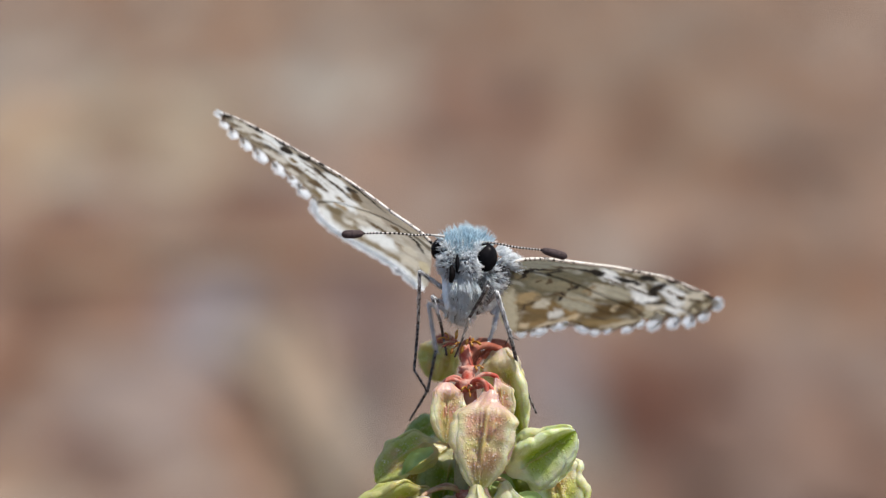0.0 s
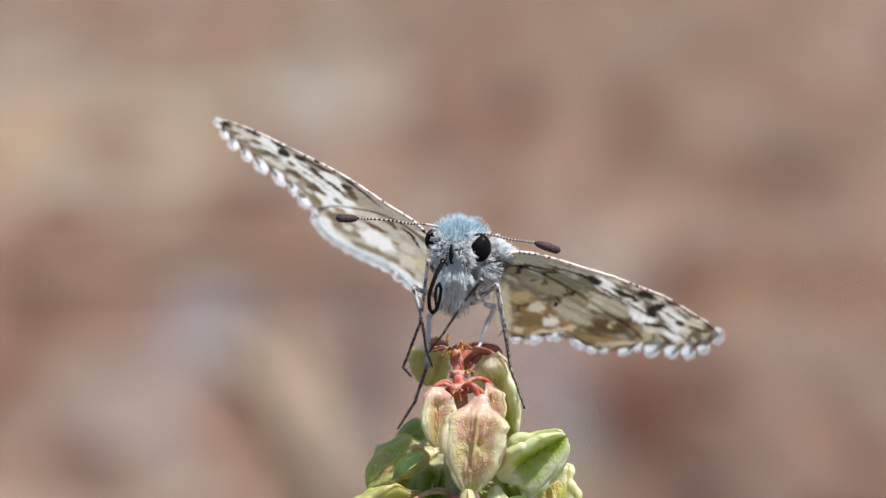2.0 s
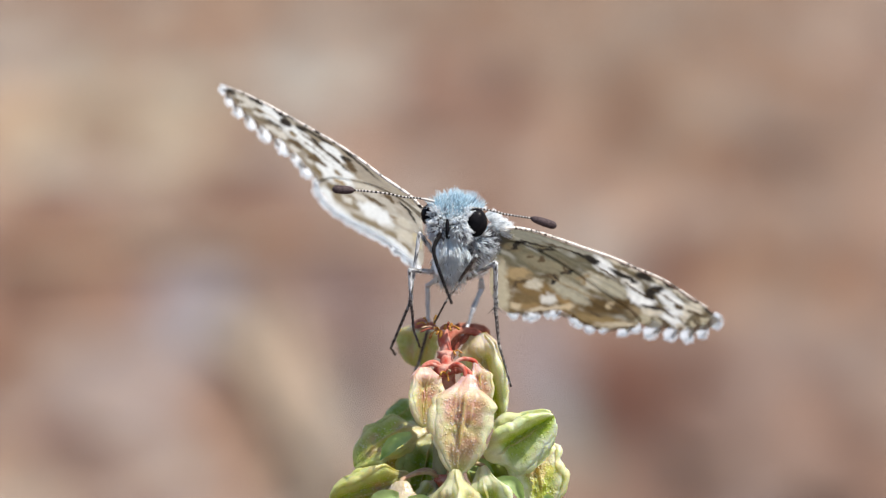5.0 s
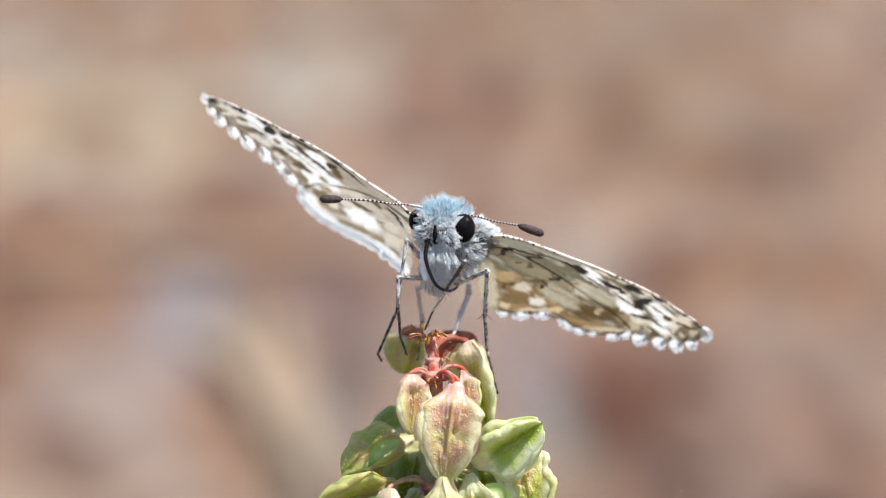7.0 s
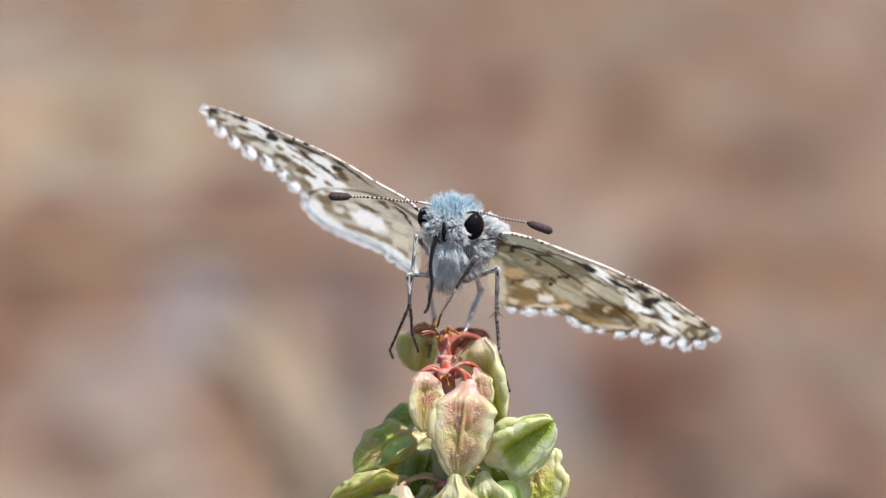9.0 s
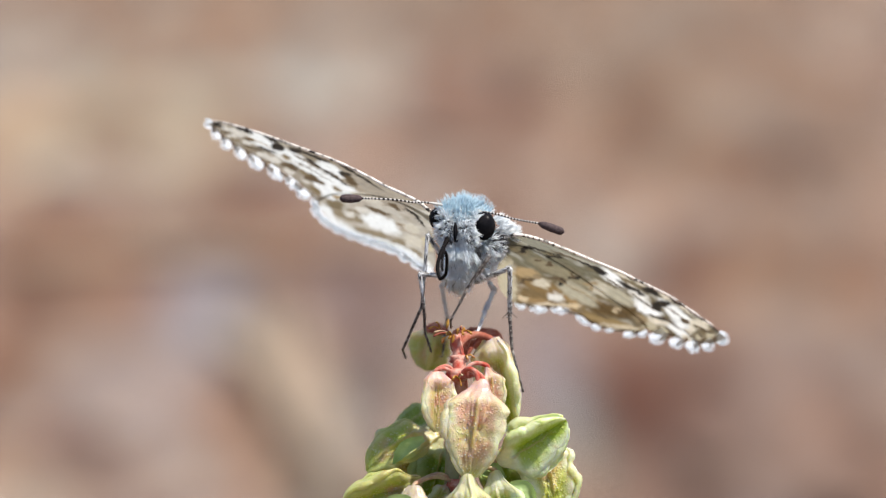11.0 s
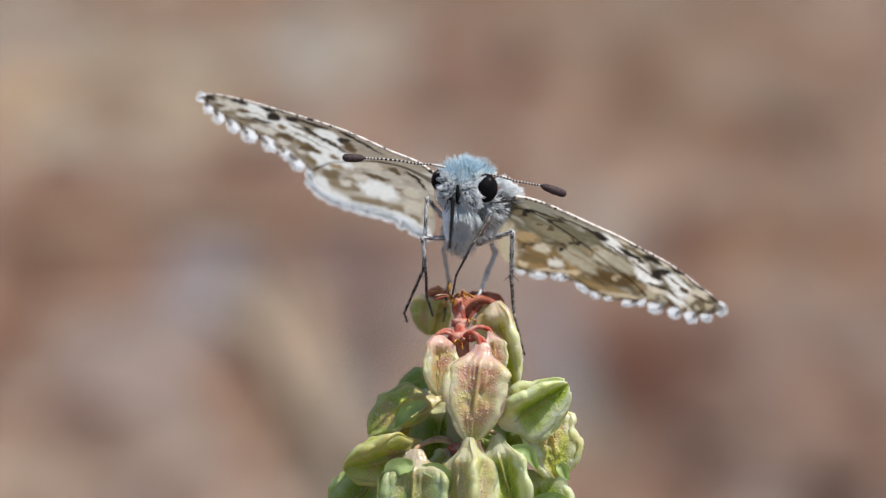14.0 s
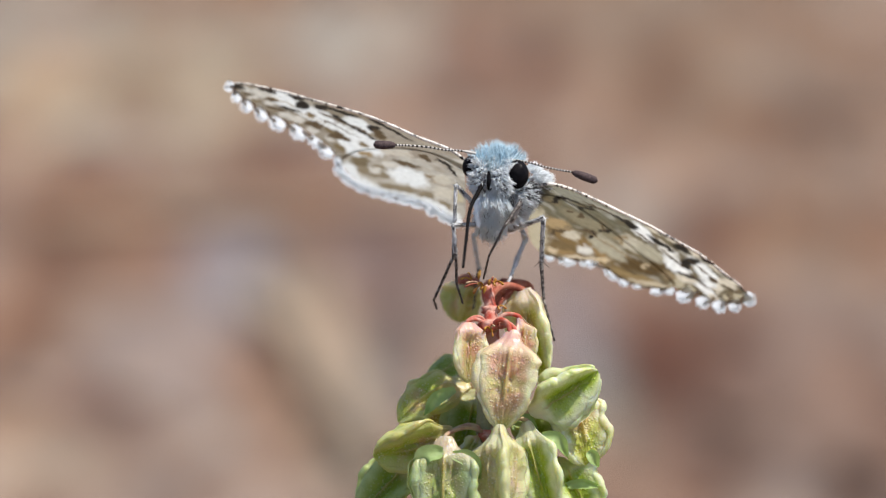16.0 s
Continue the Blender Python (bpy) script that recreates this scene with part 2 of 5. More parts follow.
def curve_through(points, steps=6):
    """Catmull-Rom points."""
    p = [Vector(q) for q in points]
    p = [2 * p[0] - p[1], *p, 2 * p[-1] - p[-2]]
    out = []
    for i in range(1, len(p) - 2):
        a, b, c, d = p[i - 1:i + 3]
        for k in range(steps):
            t = k / steps
            out.append(0.5 * (2 * b + (c - a) * t + (2 * a - 5 * b + 4 * c - d) * t * t + (3 * b - a - 3 * c + d) * t ** 3))
    return out + [p[-2]]


def blob(center, axes, bumps=0.04, rings=14, sides=20, seed=0.0):
    """A lumpy ellipsoid; axes: three vectors."""
    verts, faces = [], []
    for i in range(rings + 1):
        th = math.pi * i / rings
        for k in range(sides):
            ph = 2 * math.pi * k / sides
            n = Vector((math.sin(th) * math.cos(ph), math.sin(th) * math.sin(ph), math.cos(th)))
            r = 1 + bumps * noise.noise(n * 2.3 + Vector((seed, seed * 2, 0)))
            verts.append(center + r * (axes[0] * n.x + axes[1] * n.y + axes[2] * n.z))
    for i in range(rings):
        for k in range(sides):
            a, b = i * sides + k, i * sides + (k + 1) % sides
            faces.append((a, a + sides, b + sides, b))
    return verts, faces


def strands(roots, ways, lengths, radius, curl=0.15, segs=3):
    """Fine tapering hairs, three-sided, as verts and faces."""
    n = len(roots)
    roots, ways = np.asarray(roots, float), np.asarray(ways, float)
    ways /= np.linalg.norm(ways, axis=1)[:, None]
    lengths = np.asarray(lengths, float)[:, None]
    any_way = rng.normal(size=(n, 3))
    side = np.cross(ways, any_way)
    side /= np.linalg.norm(side, axis=1)[:, None]
    up = np.cross(ways, side)
    rings = []
    for i in range(segs):
        s = i / segs
        mid = roots + ways * lengths * s + up * lengths * curl * s * s
        r = radius * (1 - 0.75 * s)
        rings.append(np.stack([mid + r * (math.cos(a) * side + math.sin(a) * up) for a in (0, 2.094, 4.189)], 1))
    tip = roots + ways * lengths + up * lengths * curl
    verts = np.concatenate([np.concatenate(rings, 1), tip[:, None]], 1)
    size = 3 * segs + 1
    tri = []
    for i in range(segs - 1):
        for k in range(3):
            a, b = 3 * i + k, 3 * i + (k + 1) % 3
            tri += [(a, b, b + 3), (a, b + 3, a + 3)]
    last = 3 * (segs - 1)
    tri += [(last + k, last + (k + 1) % 3, size - 1) for k in range(3)]
    faces = (np.asarray(tri)[None] + (np.arange(n) * size)[:, None, None]).reshape(-1, 3)
    return verts.reshape(-1, 3), faces


def fur(name, patches, material, parent, radius=0.9, label="", bare=(), clump=0.5):
    """patches: (center, three half axes, wanted side, how many, length, comb, spread); one mesh. bare: balls (center, radius) that stay free."""
    roots, ways, lengths = [], [], []
    for center, axes, side, count, length, comb, spread in patches:
        c, ax = np.array(center), np.array([list(a) for a in axes])
        side = np.array(side, float)
        side /= np.linalg.norm(side)
        got = 0
        while got < count:
            n = rng.normal(size=3)
            n /= np.linalg.norm(n)
            if n @ side < rng.uniform(-0.15, 0.55):
                continue
            got += 1
            out = n @ np.linalg.inv(ax).T
            out /= np.linalg.norm(out)
            root = c + n @ ax * 0.94
            way = out * 0.8 + np.array(comb) + rng.normal(size=3) * spread
            long = length * rng.uniform(0.55, 1.15) * U
            tip = root + way / np.linalg.norm(way) * long
            if any(np.linalg.norm((q - np.array(b))[:2]) < r for b, r in bare for q in (root, tip, (root + tip) / 2)):
                continue
            roots.append(root)
            ways.append(way)
            lengths.append(long)
    # hairs lean together in tufts
    roots, ways = np.array(roots), np.array(ways)
    ways /= np.linalg.norm(ways, axis=1)[:, None]
    tips = roots + ways * np.array(lengths)[:, None]
    heads = rng.choice(len(roots), max(2, len(roots) // 9), replace=False)
    near = heads[np.argmin(((roots[:, None] - roots[heads][None]) ** 2).sum(-1), 1)]
    tips += (tips[near] + (roots - roots[near]) * 0.3 - tips) * clump
    v, f = strands(roots, tips - roots, np.linalg.norm(tips - roots, axis=1), radius * U)
    return part(name, mesh(name, v, f, material), parent, label)


def smooth(a, b, x):
    """From 0 at a to 1 at b, gently."""
    k = min(1.0, max(0.0, (x - a) / (b - a)))
    return k * k * (3 - 2 * k)


def board(p):
    return FRAME @ Vector(p)


X, Y, Z = Vector((U, 0, 0)), Vector((0, U, 0)), Vector((0, 0, U))


# ---- ground and what lies on it ----
m = Mat("dry_soil", rough=0.95, spec=0.15)
drag = m.node("ShaderNodeMapping", Vector=m.coords, Scale=(1.0, 0.30, 1.0)).outputs[0]  # patches lie drawn out
big = m.noise(7.0, 3, 0.5)
mid = m.noise(31.0, 4, 0.62, 0.6, drag)
hue = m.noise(23.0, 3, 0.55, 0.3, drag)
fine = m.noise(420.0, 4, 0.7)
c = m.ramp(big, (0.35, (0.205, 0.135, 0.098)), (0.65, (0.225, 0.158, 0.118)))
stain = m.attribute("stain")
c = m.mix(m.maths("MULTIPLY", stain.outputs["Alpha"], 0.95), c, stain.outputs["Color"])
c = m.mix(m.ramp(mid, (0.37, (0.95, 0.95, 0.95)), (0.48, (0, 0, 0))), c, m.mix(1.0, c, (0.46, 0.33, 0.28), "MULTIPLY"))
c = m.mix(m.ramp(mid, (0.53, (0, 0, 0)), (0.64, (0.95, 0.95, 0.95))), c, m.mix(1.0, c, (1.42, 1.50, 1.54), "MULTIPLY"))
c = m.mix(m.ramp(hue, (0.52, (0, 0, 0)), (0.64, (0.7, 0.7, 0.7))), c, m.mix(1.0, c, (0.90, 1.13, 1.34), "MULTIPLY"))
c = m.mix(m.ramp(hue, (0.36, (0.7, 0.7, 0.7)), (0.48, (0, 0, 0))), c, m.mix(1.0, c, (1.08, 0.86, 0.72), "MULTIPLY"))
m.color(m.mix(m.maths("MULTIPLY", fine, 0.22), c, (0.14, 0.088, 0.062)))
m.bump(m.maths("ADD", fine, m.maths("MULTIPLY", mid, 2.0)), 0.004, 0.7)
SOIL = m.mat


# patches of dust, damp and red soil: place, half axes, colour
STAINS = [
    (-0.153, 1.536, 0.064, 0.155, (0.201, 0.147, 0.106)),
    (-0.043, 1.672, 0.033, 0.122, (0.216, 0.173, 0.139)),
    (-0.219, 1.705, 0.036, 0.092, (0.191, 0.151, 0.12)),
    (0.013, 1.625, 0.017, 0.147, (0.142, 0.083, 0.059)),
    (0.035, 1.536, 0.028, 0.084, (0.160, 0.100, 0.072)),
    (0.146, 1.579, 0.071, 0.178, (0.157, 0.102, 0.071)),
    (0.184, 1.406, 0.026, 0.247, (0.158, 0.104, 0.076)),
    (0.073, 1.348, 0.017, 0.148, (0.196, 0.139, 0.106)),
    (0.105, 1.233, 0.020, 0.063, (0.116, 0.064, 0.044)),
    (0.086, 1.036, 0.022, 0.080, (0.096, 0.045, 0.029)),
    (0.059, 1.002, 0.007, 0.066, (0.120, 0.108, 0.090)),
    (0.047, 1.100, 0.015, 0.073, (0.180, 0.141, 0.127)),
    (-0.082, 1.195, 0.019, 0.088, (0.176, 0.138, 0.124)),
    (-0.027, 1.045, 0.014, 0.075, (0.120, 0.084, 0.069)),
]
STAINS_NEAR = [
    (-0.063, 1.133, 0.009, 0.059, (0.193, 0.139, 0.097)),
    (-0.048, 1.061, 0.012, 0.053, (0.200, 0.145, 0.100)),
    (-0.034, 0.989, 0.011, 0.051, (0.210, 0.152, 0.106)),
    (-0.021, 0.918, 0.011, 0.046, (0.218, 0.159, 0.113)),
    (-0.100, 1.053, 0.022, 0.045, (0.182, 0.133, 0.109)),
    (-0.110, 1.002, 0.018, 0.029, (0.206, 0.157, 0.135)),
    (-0.064, 1.315, 0.033, 0.081, (0.131, 0.071, 0.047)),
]
STAINS_FAR = [
    (-0.147, 1.243, 0.044, 0.074, (0.147, 0.085, 0.057)),
    (-0.142, 1.068, 0.023, 0.062, (0.172, 0.110, 0.078)),
    (-0.128, 0.930, 0.020, 0.043, (0.190, 0.126, 0.089)),
    (-0.079, 0.924, 0.016, 0.038, (0.186, 0.130, 0.100)),
    (0.126, 1.068, 0.031, 0.077, (0.164, 0.105, 0.078)),
    (0.111, 0.943, 0.033, 0.051, (0.150, 0.101, 0.078)),
    (0.086, 0.936, 0.018, 0.039, (0.126, 0.081, 0.061)),
    (0.133, 0.894, 0.014, 0.036, (0.128, 0.084, 0.064)),
    (-0.023, 1.195, 0.019, 0.079, (0.134, 0.097, 0.084)),
    (0.147, 1.214, 0.034, 0.059, (0.182, 0.119, 0.083)),
    (-0.008, 1.888, 0.232, 0.182, (0.168, 0.113, 0.081)),
    (0.020, 0.839, 0.136, 0.048, (0.178, 0.122, 0.092)),
]


def stain_at(x, y):
    """The soil's tint and how strongly it covers."""
    total, tint = 0.0, Vector((0, 0, 0))
    n = Vector((x * 9, y * 3, 1.0))
    x2, y2 = x + 0.016 * noise.noise(n) + 0.006 * noise.noise(n * 3), y + 0.06 * noise.noise(n + Vector((5, 2, 8)))
    for sx, sy, rx, ry, col in STAINS + STAINS_NEAR + STAINS_FAR:
        d = ((x2 - sx) / rx) ** 2 + ((y2 - sy) / ry) ** 2
        if d < 4:
            k = max(0.0, 1 - d / 2.2) ** 1.2
            total += k
            # rich patches, a little brighter towards the west
            toning = 1.24 if x < -0.03 else 1.14
            tint += Vector([b * (v / b) ** 1.70 * toning * w for v, b, w in zip(col, (0.165, 0.112, 0.082), (0.99, 1.02, 1.0))]) * k
    return (*(tint / total if total > 0 else tint), min(1.0, total * 1.6))


def make_ground():
    """One sheet, fine near the plant and coarse out to the horizon."""
    def steps(near, far, n, k):
        inner = np.linspace(-near, near, n)
        outer = np.geomspace(near * 1.1, far, k)
        return np.concatenate([-outer[::-1], inner, outer])
    xs, ys = steps(0.5, 900, 110, 22), steps(1.0, 900, 130, 22) + 1.4
    verts, tints = [], []
    for y in ys:
        for x in xs:
            d = math.hypot(x, y - 0.02)
            soft = min(1.0, max(0.0, (d - 0.06) * 6))
            z = 0.006 * noise.noise((x * 7, y * 7, 0)) + 0.003 * noise.noise((x * 24, y * 24, 3))
            verts.append((x, y, z * soft if d < 40 else 0.0))
            tints += stain_at(x, y)
    w = len(xs)
    faces = [(j * w + i, j * w + i + 1, (j + 1) * w + i + 1, (j + 1) * w + i) for j in range(len(ys) - 1) for i in range(w - 1)]
    me = mesh("ground", verts, faces, SOIL)
    me.color_attributes.new("stain", "FLOAT_COLOR", "POINT").data.foreach_set("color", tints)
    return tagged(new("ground", me), "bare dry reddish-brown soil with pale dusty and darker patches", "ground", kind="structure")


make_ground()


def stone_material(name, low, high):
    m = Mat(name, rough=0.9, spec=0.2)
    m.color(m.mix(m.noise(260, 4), m.ramp(m.noise(32, 5, 0.6), (0.3, low), (0.7, high)), (0.17, 0.12, 0.092)))
    m.bump(m.noise(150, 4), 0.003, 0.6)
    return m.mat


STONE_PALE = stone_material("stone_pale", (0.25, 0.185, 0.145), (0.37, 0.30, 0.25))
# red soil, darkened so that the clod's own shade is in its colour
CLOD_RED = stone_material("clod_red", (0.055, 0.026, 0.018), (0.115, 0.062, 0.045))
CLOD_BROWN = stone_material("clod_brown", (0.12, 0.068, 0.047), (0.19, 0.118, 0.086))
STRAW = stone_material("straw", (0.34, 0.26, 0.175), (0.44, 0.345, 0.24))


def stone(name, x, y, wide, deep, tall, turn, material, label, seed):
    v, f = blob(Vector((0, 0, tall * 0.12)), (Vector((wide, 0, 0)), Vector((0, deep, 0)), Vector((0, 0, tall * 0.55))), 0.75, 14, 22, seed)
    ob = tagged(new(name, mesh(name, v, f, material)), label, "stone" if name == "stone" else "soil", group=name + "s on the ground")
    ob.matrix_basis = pose(x, y, 0, 0, 0, turn)
    return ob


def dry_stalk(x, y, z, rise, turn, length, radius, seed):
    """A bent dry grass stalk lying on the ground, with a node and a torn leaf sheath."""
    r = random.Random(seed)
    pts = [Vector((length * s, 0.03 * length * math.sin(3 * s + seed), radius + rise * s)) for s in np.linspace(0, 1, 14)]
    root = tagged(new("dry_stalk"), "pale straw-yellow dry grass stalk lying on soil", "grass stalk", group="dry stalks")
    root.matrix_basis = pose(x, y, z, 0, 0, turn)
    v, f = tube(pts, [radius * (1.1 - 0.5 * i / 13) for i in range(14)], 7)
    part("culm", mesh("culm", v, f, STRAW), root)
    v, f = blob(pts[5], (Vector((radius * 1.8, 0, 0)), Vector((0, radius * 1.4, 0)), Vector((0, 0, radius * 1.4))), 0.2, 6, 8, seed)
    part("node", mesh("node", v, f, STRAW), root)
    blade = []
    for i in range(10):
        s = i / 9
        p = pts[5] + Vector((length * 0.4 * s, length * 0.10 * s * s, 0.3 * radius + 0.004 * math.sin(2.6 * s)))
        wd = radius * 2.2 * (1 - s) ** 0.7 + 0.0004
        blade += [p + Vector((0, wd, 0)), p + Vector((0, 0, -0.2 * wd)), p - Vector((0, wd, 0))]
    faces = [(3 * i + k, 3 * i + k + 1, 3 * i + k + 4, 3 * i + k + 3) for i in range(9) for k in range(2)]
    part("leaf_sheath", mesh("leaf_sheath", blade, faces, STRAW), root)
    return root


# kind, place, half width, half depth, height and turn of each stone and clod
LYING = [
    ("PALE", -0.203, 1.636, 0.019, 0.022, 0.012, -15),
    ("PALE", -0.148, 1.382, 0.023, 0.028, 0.011, 6),
    ("PALE", -0.106, 1.004, 0.013, 0.016, 0.006, -3),
    ("BROWN", 0.021, 1.492, 0.017, 0.020, 0.011, -12),
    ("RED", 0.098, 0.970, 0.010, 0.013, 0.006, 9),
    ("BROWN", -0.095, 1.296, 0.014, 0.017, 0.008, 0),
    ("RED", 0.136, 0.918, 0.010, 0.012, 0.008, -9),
    ("PALE", -0.141, 1.001, 0.010, 0.012, 0.008, 12),
    ("BROWN", 0.185, 1.469, 0.019, 0.023, 0.012, 3),
    ("BROWN", -0.143, 1.664, 0.015, 0.017, 0.006, -6),
]
KINDS = {
    "PALE": ("stone", STONE_PALE, "pale dusty stone half sunk in dry soil"), 
    "BROWN": ("clod", CLOD_BROWN, "brown crumbly soil clod"), "RED": ("clod", CLOD_RED, "dark red-brown soil clod, its own shade in the colour"),
}
for i, (kind, x, y, wide, deep, tall, turn) in enumerate(LYING):
    name, material, label = KINDS[kind]
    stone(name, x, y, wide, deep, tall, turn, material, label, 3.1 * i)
dry_stalk(-0.014, 0.894, 0.002, 0.002, 99.0, 0.254, 0.0048, 1)
dry_stalk(-0.031, 0.960, 0.002, 0.002, 101.0, 0.200, 0.0032, 2)
dry_stalk(-0.166, 1.223, 0.002, 0.002, 12.0, 0.16, 0.004, 3)


# ---- the dock plant ----
BASE = Vector((0.012, 0.035, 0.0))
plant = tagged(new("dock_plant"), "dock stem tip with clustered green and pink winged fruits", "plant")
plant.matrix_basis = Matrix.Translation(BASE)
TO_PLANT = Matrix.Translation(-BASE) @ FRAME


def in_plant(verts):
    return [TO_PLANT @ Vector(v) for v in verts]


def unit(v):
    return Vector(v).normalized()


def valve_mesh(A, F, long, wide, seed, deep, blunt):
    """One valve of a three-winged fruit round the axis A: a hollow face with a midrib towards F, and thick rolled wings."""
    S = A.cross(F)
    rows, cols = 30, 33
    verts, faces, rims, bellies, ribs, necks = [], [], [], [], [], []
    for i in range(rows + 1):
        s = i / rows
        k = min(1.0, max(0.0, s - 0.06) / 0.25)
        grow = 0.30 + 0.70 * smooth(-0.02, 0.20, s) if blunt else 0.10 + 0.14 * min(1.0, s / 0.06) ** 0.7 + 0.76 * k * k * (3 - 2 * k)
        fade = max(0.0, 1 - (max(0.0, s - 0.42) / 0.58) ** 2.3) ** 0.72
        for j in range(cols + 1):
            q = 2 * j / cols - 1
            ph = q * radians(62.0)
            edge = abs(q)
            lobe = 1 + 0.30 * noise.noise((s * 2.6, seed * 2.7 + (11 if q > 0 else 0), 0.4)) + 0.07 * noise.noise((s * 9.0, seed + (5 if q > 0 else 0), 2.4))
            R = wide * 0.50 * max(grow * fade * (1 + (lobe - 1) * edge), 0.03)
            # a flat face, framed by wings that flare out and a raised hood at the top
            lip = smooth(0.58, 0.92, edge)
            hollow = deep * (0.35 + 0.65 * smooth(0.04, 0.36, s))
            r = R * ((1 - hollow) / math.cos(ph * 0.93 * hollow / deep) * (1 - lip) + 0.98 * lip)
            hood = max(smooth(0.30, 0.20, s), smooth(0.68, 0.82, edge + 0.08 * noise.noise((s * 8, seed, 1.0))))
            r += wide * 0.035 * hood
            rib = math.exp(-(q / 0.09) ** 2) * smooth(0.82, 0.60, s) * smooth(0.16, 0.26, s)
            r += wide * 0.075 * rib
            p = Vector((s * 5.2, q * 2.2, seed * 3.1))
            r += wide * math.sin(math.pi * s) ** 0.5 * smooth(0.06, 0.36, s) * (1 - 0.5 * hood) * (0.065 * noise.noise(p * 1.1) + 0.055 * noise.noise(p * 2.9) + 0.022 * noise.noise(p * 6.1)) * (1 - 0.7 * rib)
            turn = 0.10 * edge ** 3 * noise.noise((s * 5.5, seed * 5.3 + (3 if q > 0 else 0), 1.7)) * (1 if q > 0 else -1)
            along = long * (s + 0.02 * edge * noise.noise((s * 6, seed, q)))
            verts.append(A * along + (F * math.cos(ph + turn) + S * math.sin(ph + turn)) * r)
            rims.append(hood)
            ribs.append(rib if s > 0.08 else 0.0)
            necks.append(smooth(0.36, 0.10, s))
            bellies.append(math.sin(math.pi * min(1.0, 0.08 + 0.95 * s)) ** 0.7)
            if i and j:
                a = i * (cols + 1) + j
                faces.append((a - cols - 2, a - cols - 1, a, a - 1))
    # the swollen, ruffled rim that it shares with the next valve
    line, thick = [], []
    for i in range(1, rows):
        s = i / rows
        p, q = verts[i * (cols + 1) + cols], verts[i * (cols + 1)]
        out = (p - A * p.dot(A)).normalized()
        puff = math.sin(math.pi * s) ** 0.6 * (0.08 + 0.92 * smooth(0.14, 0.36, s))
        line.append(p + out * wide * 0.018 * noise.noise((s * 7, seed * 3.7, 0.5)))
        thick.append(max(0.012, (0.078 + 0.045 * noise.noise((s * 6, seed * 4.1, 3.5)) + 0.018 * noise.noise((s * 15, seed, 1.5))) * puff) * wide)
    n0 = len(verts)
    v, f = tube(line, thick, 8)
    verts += v
    faces += [tuple(i + n0 for i in q) for q in f]
    for i in range(len(v)):
        s = min(1.0, i / 8 / rows)
        rims.append(0.85)
        ribs.append(0.0)
        bellies.append(math.sin(math.pi * min(1.0, 0.08 + 0.9 * s)) ** 0.7)
        necks.append(smooth(0.36, 0.10, s))
    return verts, faces, {"rim": rims, "belly": bellies, "rib": ribs, "neck": necks}


def fruit(x, y, w, axis, face, long, wide, material, seed, node=None, twist=0.0, rust=False, deep=0.72, blunt=False):
    """A winged fruit whose base is at (x, y, w), on a short stalk from node."""
    A = unit(axis)
    F = Vector(face) - A * Vector(face).dot(A)
    F.normalize()
    base = at(x, y, w)
    core = blob(base + A * long * 0.42 * U, (A * long * 0.32 * U, F * wide * 0.08 * U, A.cross(F) * wide * 0.08 * U), 0.05, 8, 10, seed)
    stalk = ([], [])
    if node:
        n = at(*node)
        mid = (n + base) / 2 + Y * 14
        stalk = tube(curve_through([n, mid, base - A * 2 * U, base + A * long * 0.12 * U], 5), np.linspace(3.2, 4.6, 16) * U, 8)
    v, f = join(stalk, core)
    data = mesh("fruit", in_plant(v), f, [STALK_RUST if rust else (STALK_RED if node and node[1] < 600 else STALK_PALE), HUSK_SHADED], [0] * len(stalk[1]) + [1] * len(core[1]))
    ob = part("fruit", data, plant)
    for k in range(3):
        turn = Matrix.Rotation(radians(120 * k + twist), 3, A)
        v, f, marks = valve_mesh(A, turn @ F, long * U, wide * U, seed + 0.37 * k, deep, blunt)
        me = mesh("valve", in_plant([base + p for p in v]), f, material)
        for key, values in marks.items():
            me.attributes.new(key, "FLOAT", "POINT").data.foreach_set("value", values)
        part("valve", me, ob)
    return ob


NODE = (868, 580, 40)
# the upper whorl round the red node
fruit(910, 584, 74, (-0.13, -1, 0.12), (-0.10, 0.12, 1), 178, 103, HUSK_PINK, 1.0, NODE, deep=0.50)
fruit(828, 571, 62, (-0.02, -1, 0.10), (0.55, 0, 1), 106, 66, HUSK_PINK, 2.3, NODE, blunt=True)
fruit(918, 562, 34, (0.15, -1, -0.05), (0.5, 0, 0.8), 88, 48, HUSK_PINK, 3.0, NODE)
fruit(926, 512, -30, (0.25, -1, 0.04), (-0.55, 0, 0.85), 160, 88, HUSK_BLUSH, 4.0, (880, 545, -20), rust=True, blunt=True)
fruit(822, 497, -230, (-0.15, -1, 0.05), (-0.3, 0, 0.9), 77, 70, HUSK_ROSE, 5.0, (862, 520, -20), rust=True, deep=0.46, twist=40, blunt=True)
# the second whorl
LOW = (868, 770, 20)
fruit(935, 728, 44, (0.86, 0.50, 0.10), (0.30, -0.35, 0.88), 142, 108, HUSK_GREEN, 6.0, LOW, deep=0.80)
fruit(1000, 688, -12, (0.26, -0.96, 0.05), (0.10, 0.1, 0.98), 140, 112, HUSK_BLUSH, 7.0, LOW, twist=-18, deep=0.56)
fruit(834, 682, -66, (-0.85, -0.44, -0.05), (-0.3, 0.5, 0.80), 146, 96, HUSK_ROSE, 8.0, LOW, twist=12, deep=0.46)
fruit(830, 634, -190, (-0.80, -0.60, -0.10), (-0.4, 0.3, 0.8), 98, 58, HUSK_SHADED, 8.5, LOW, deep=0.40)
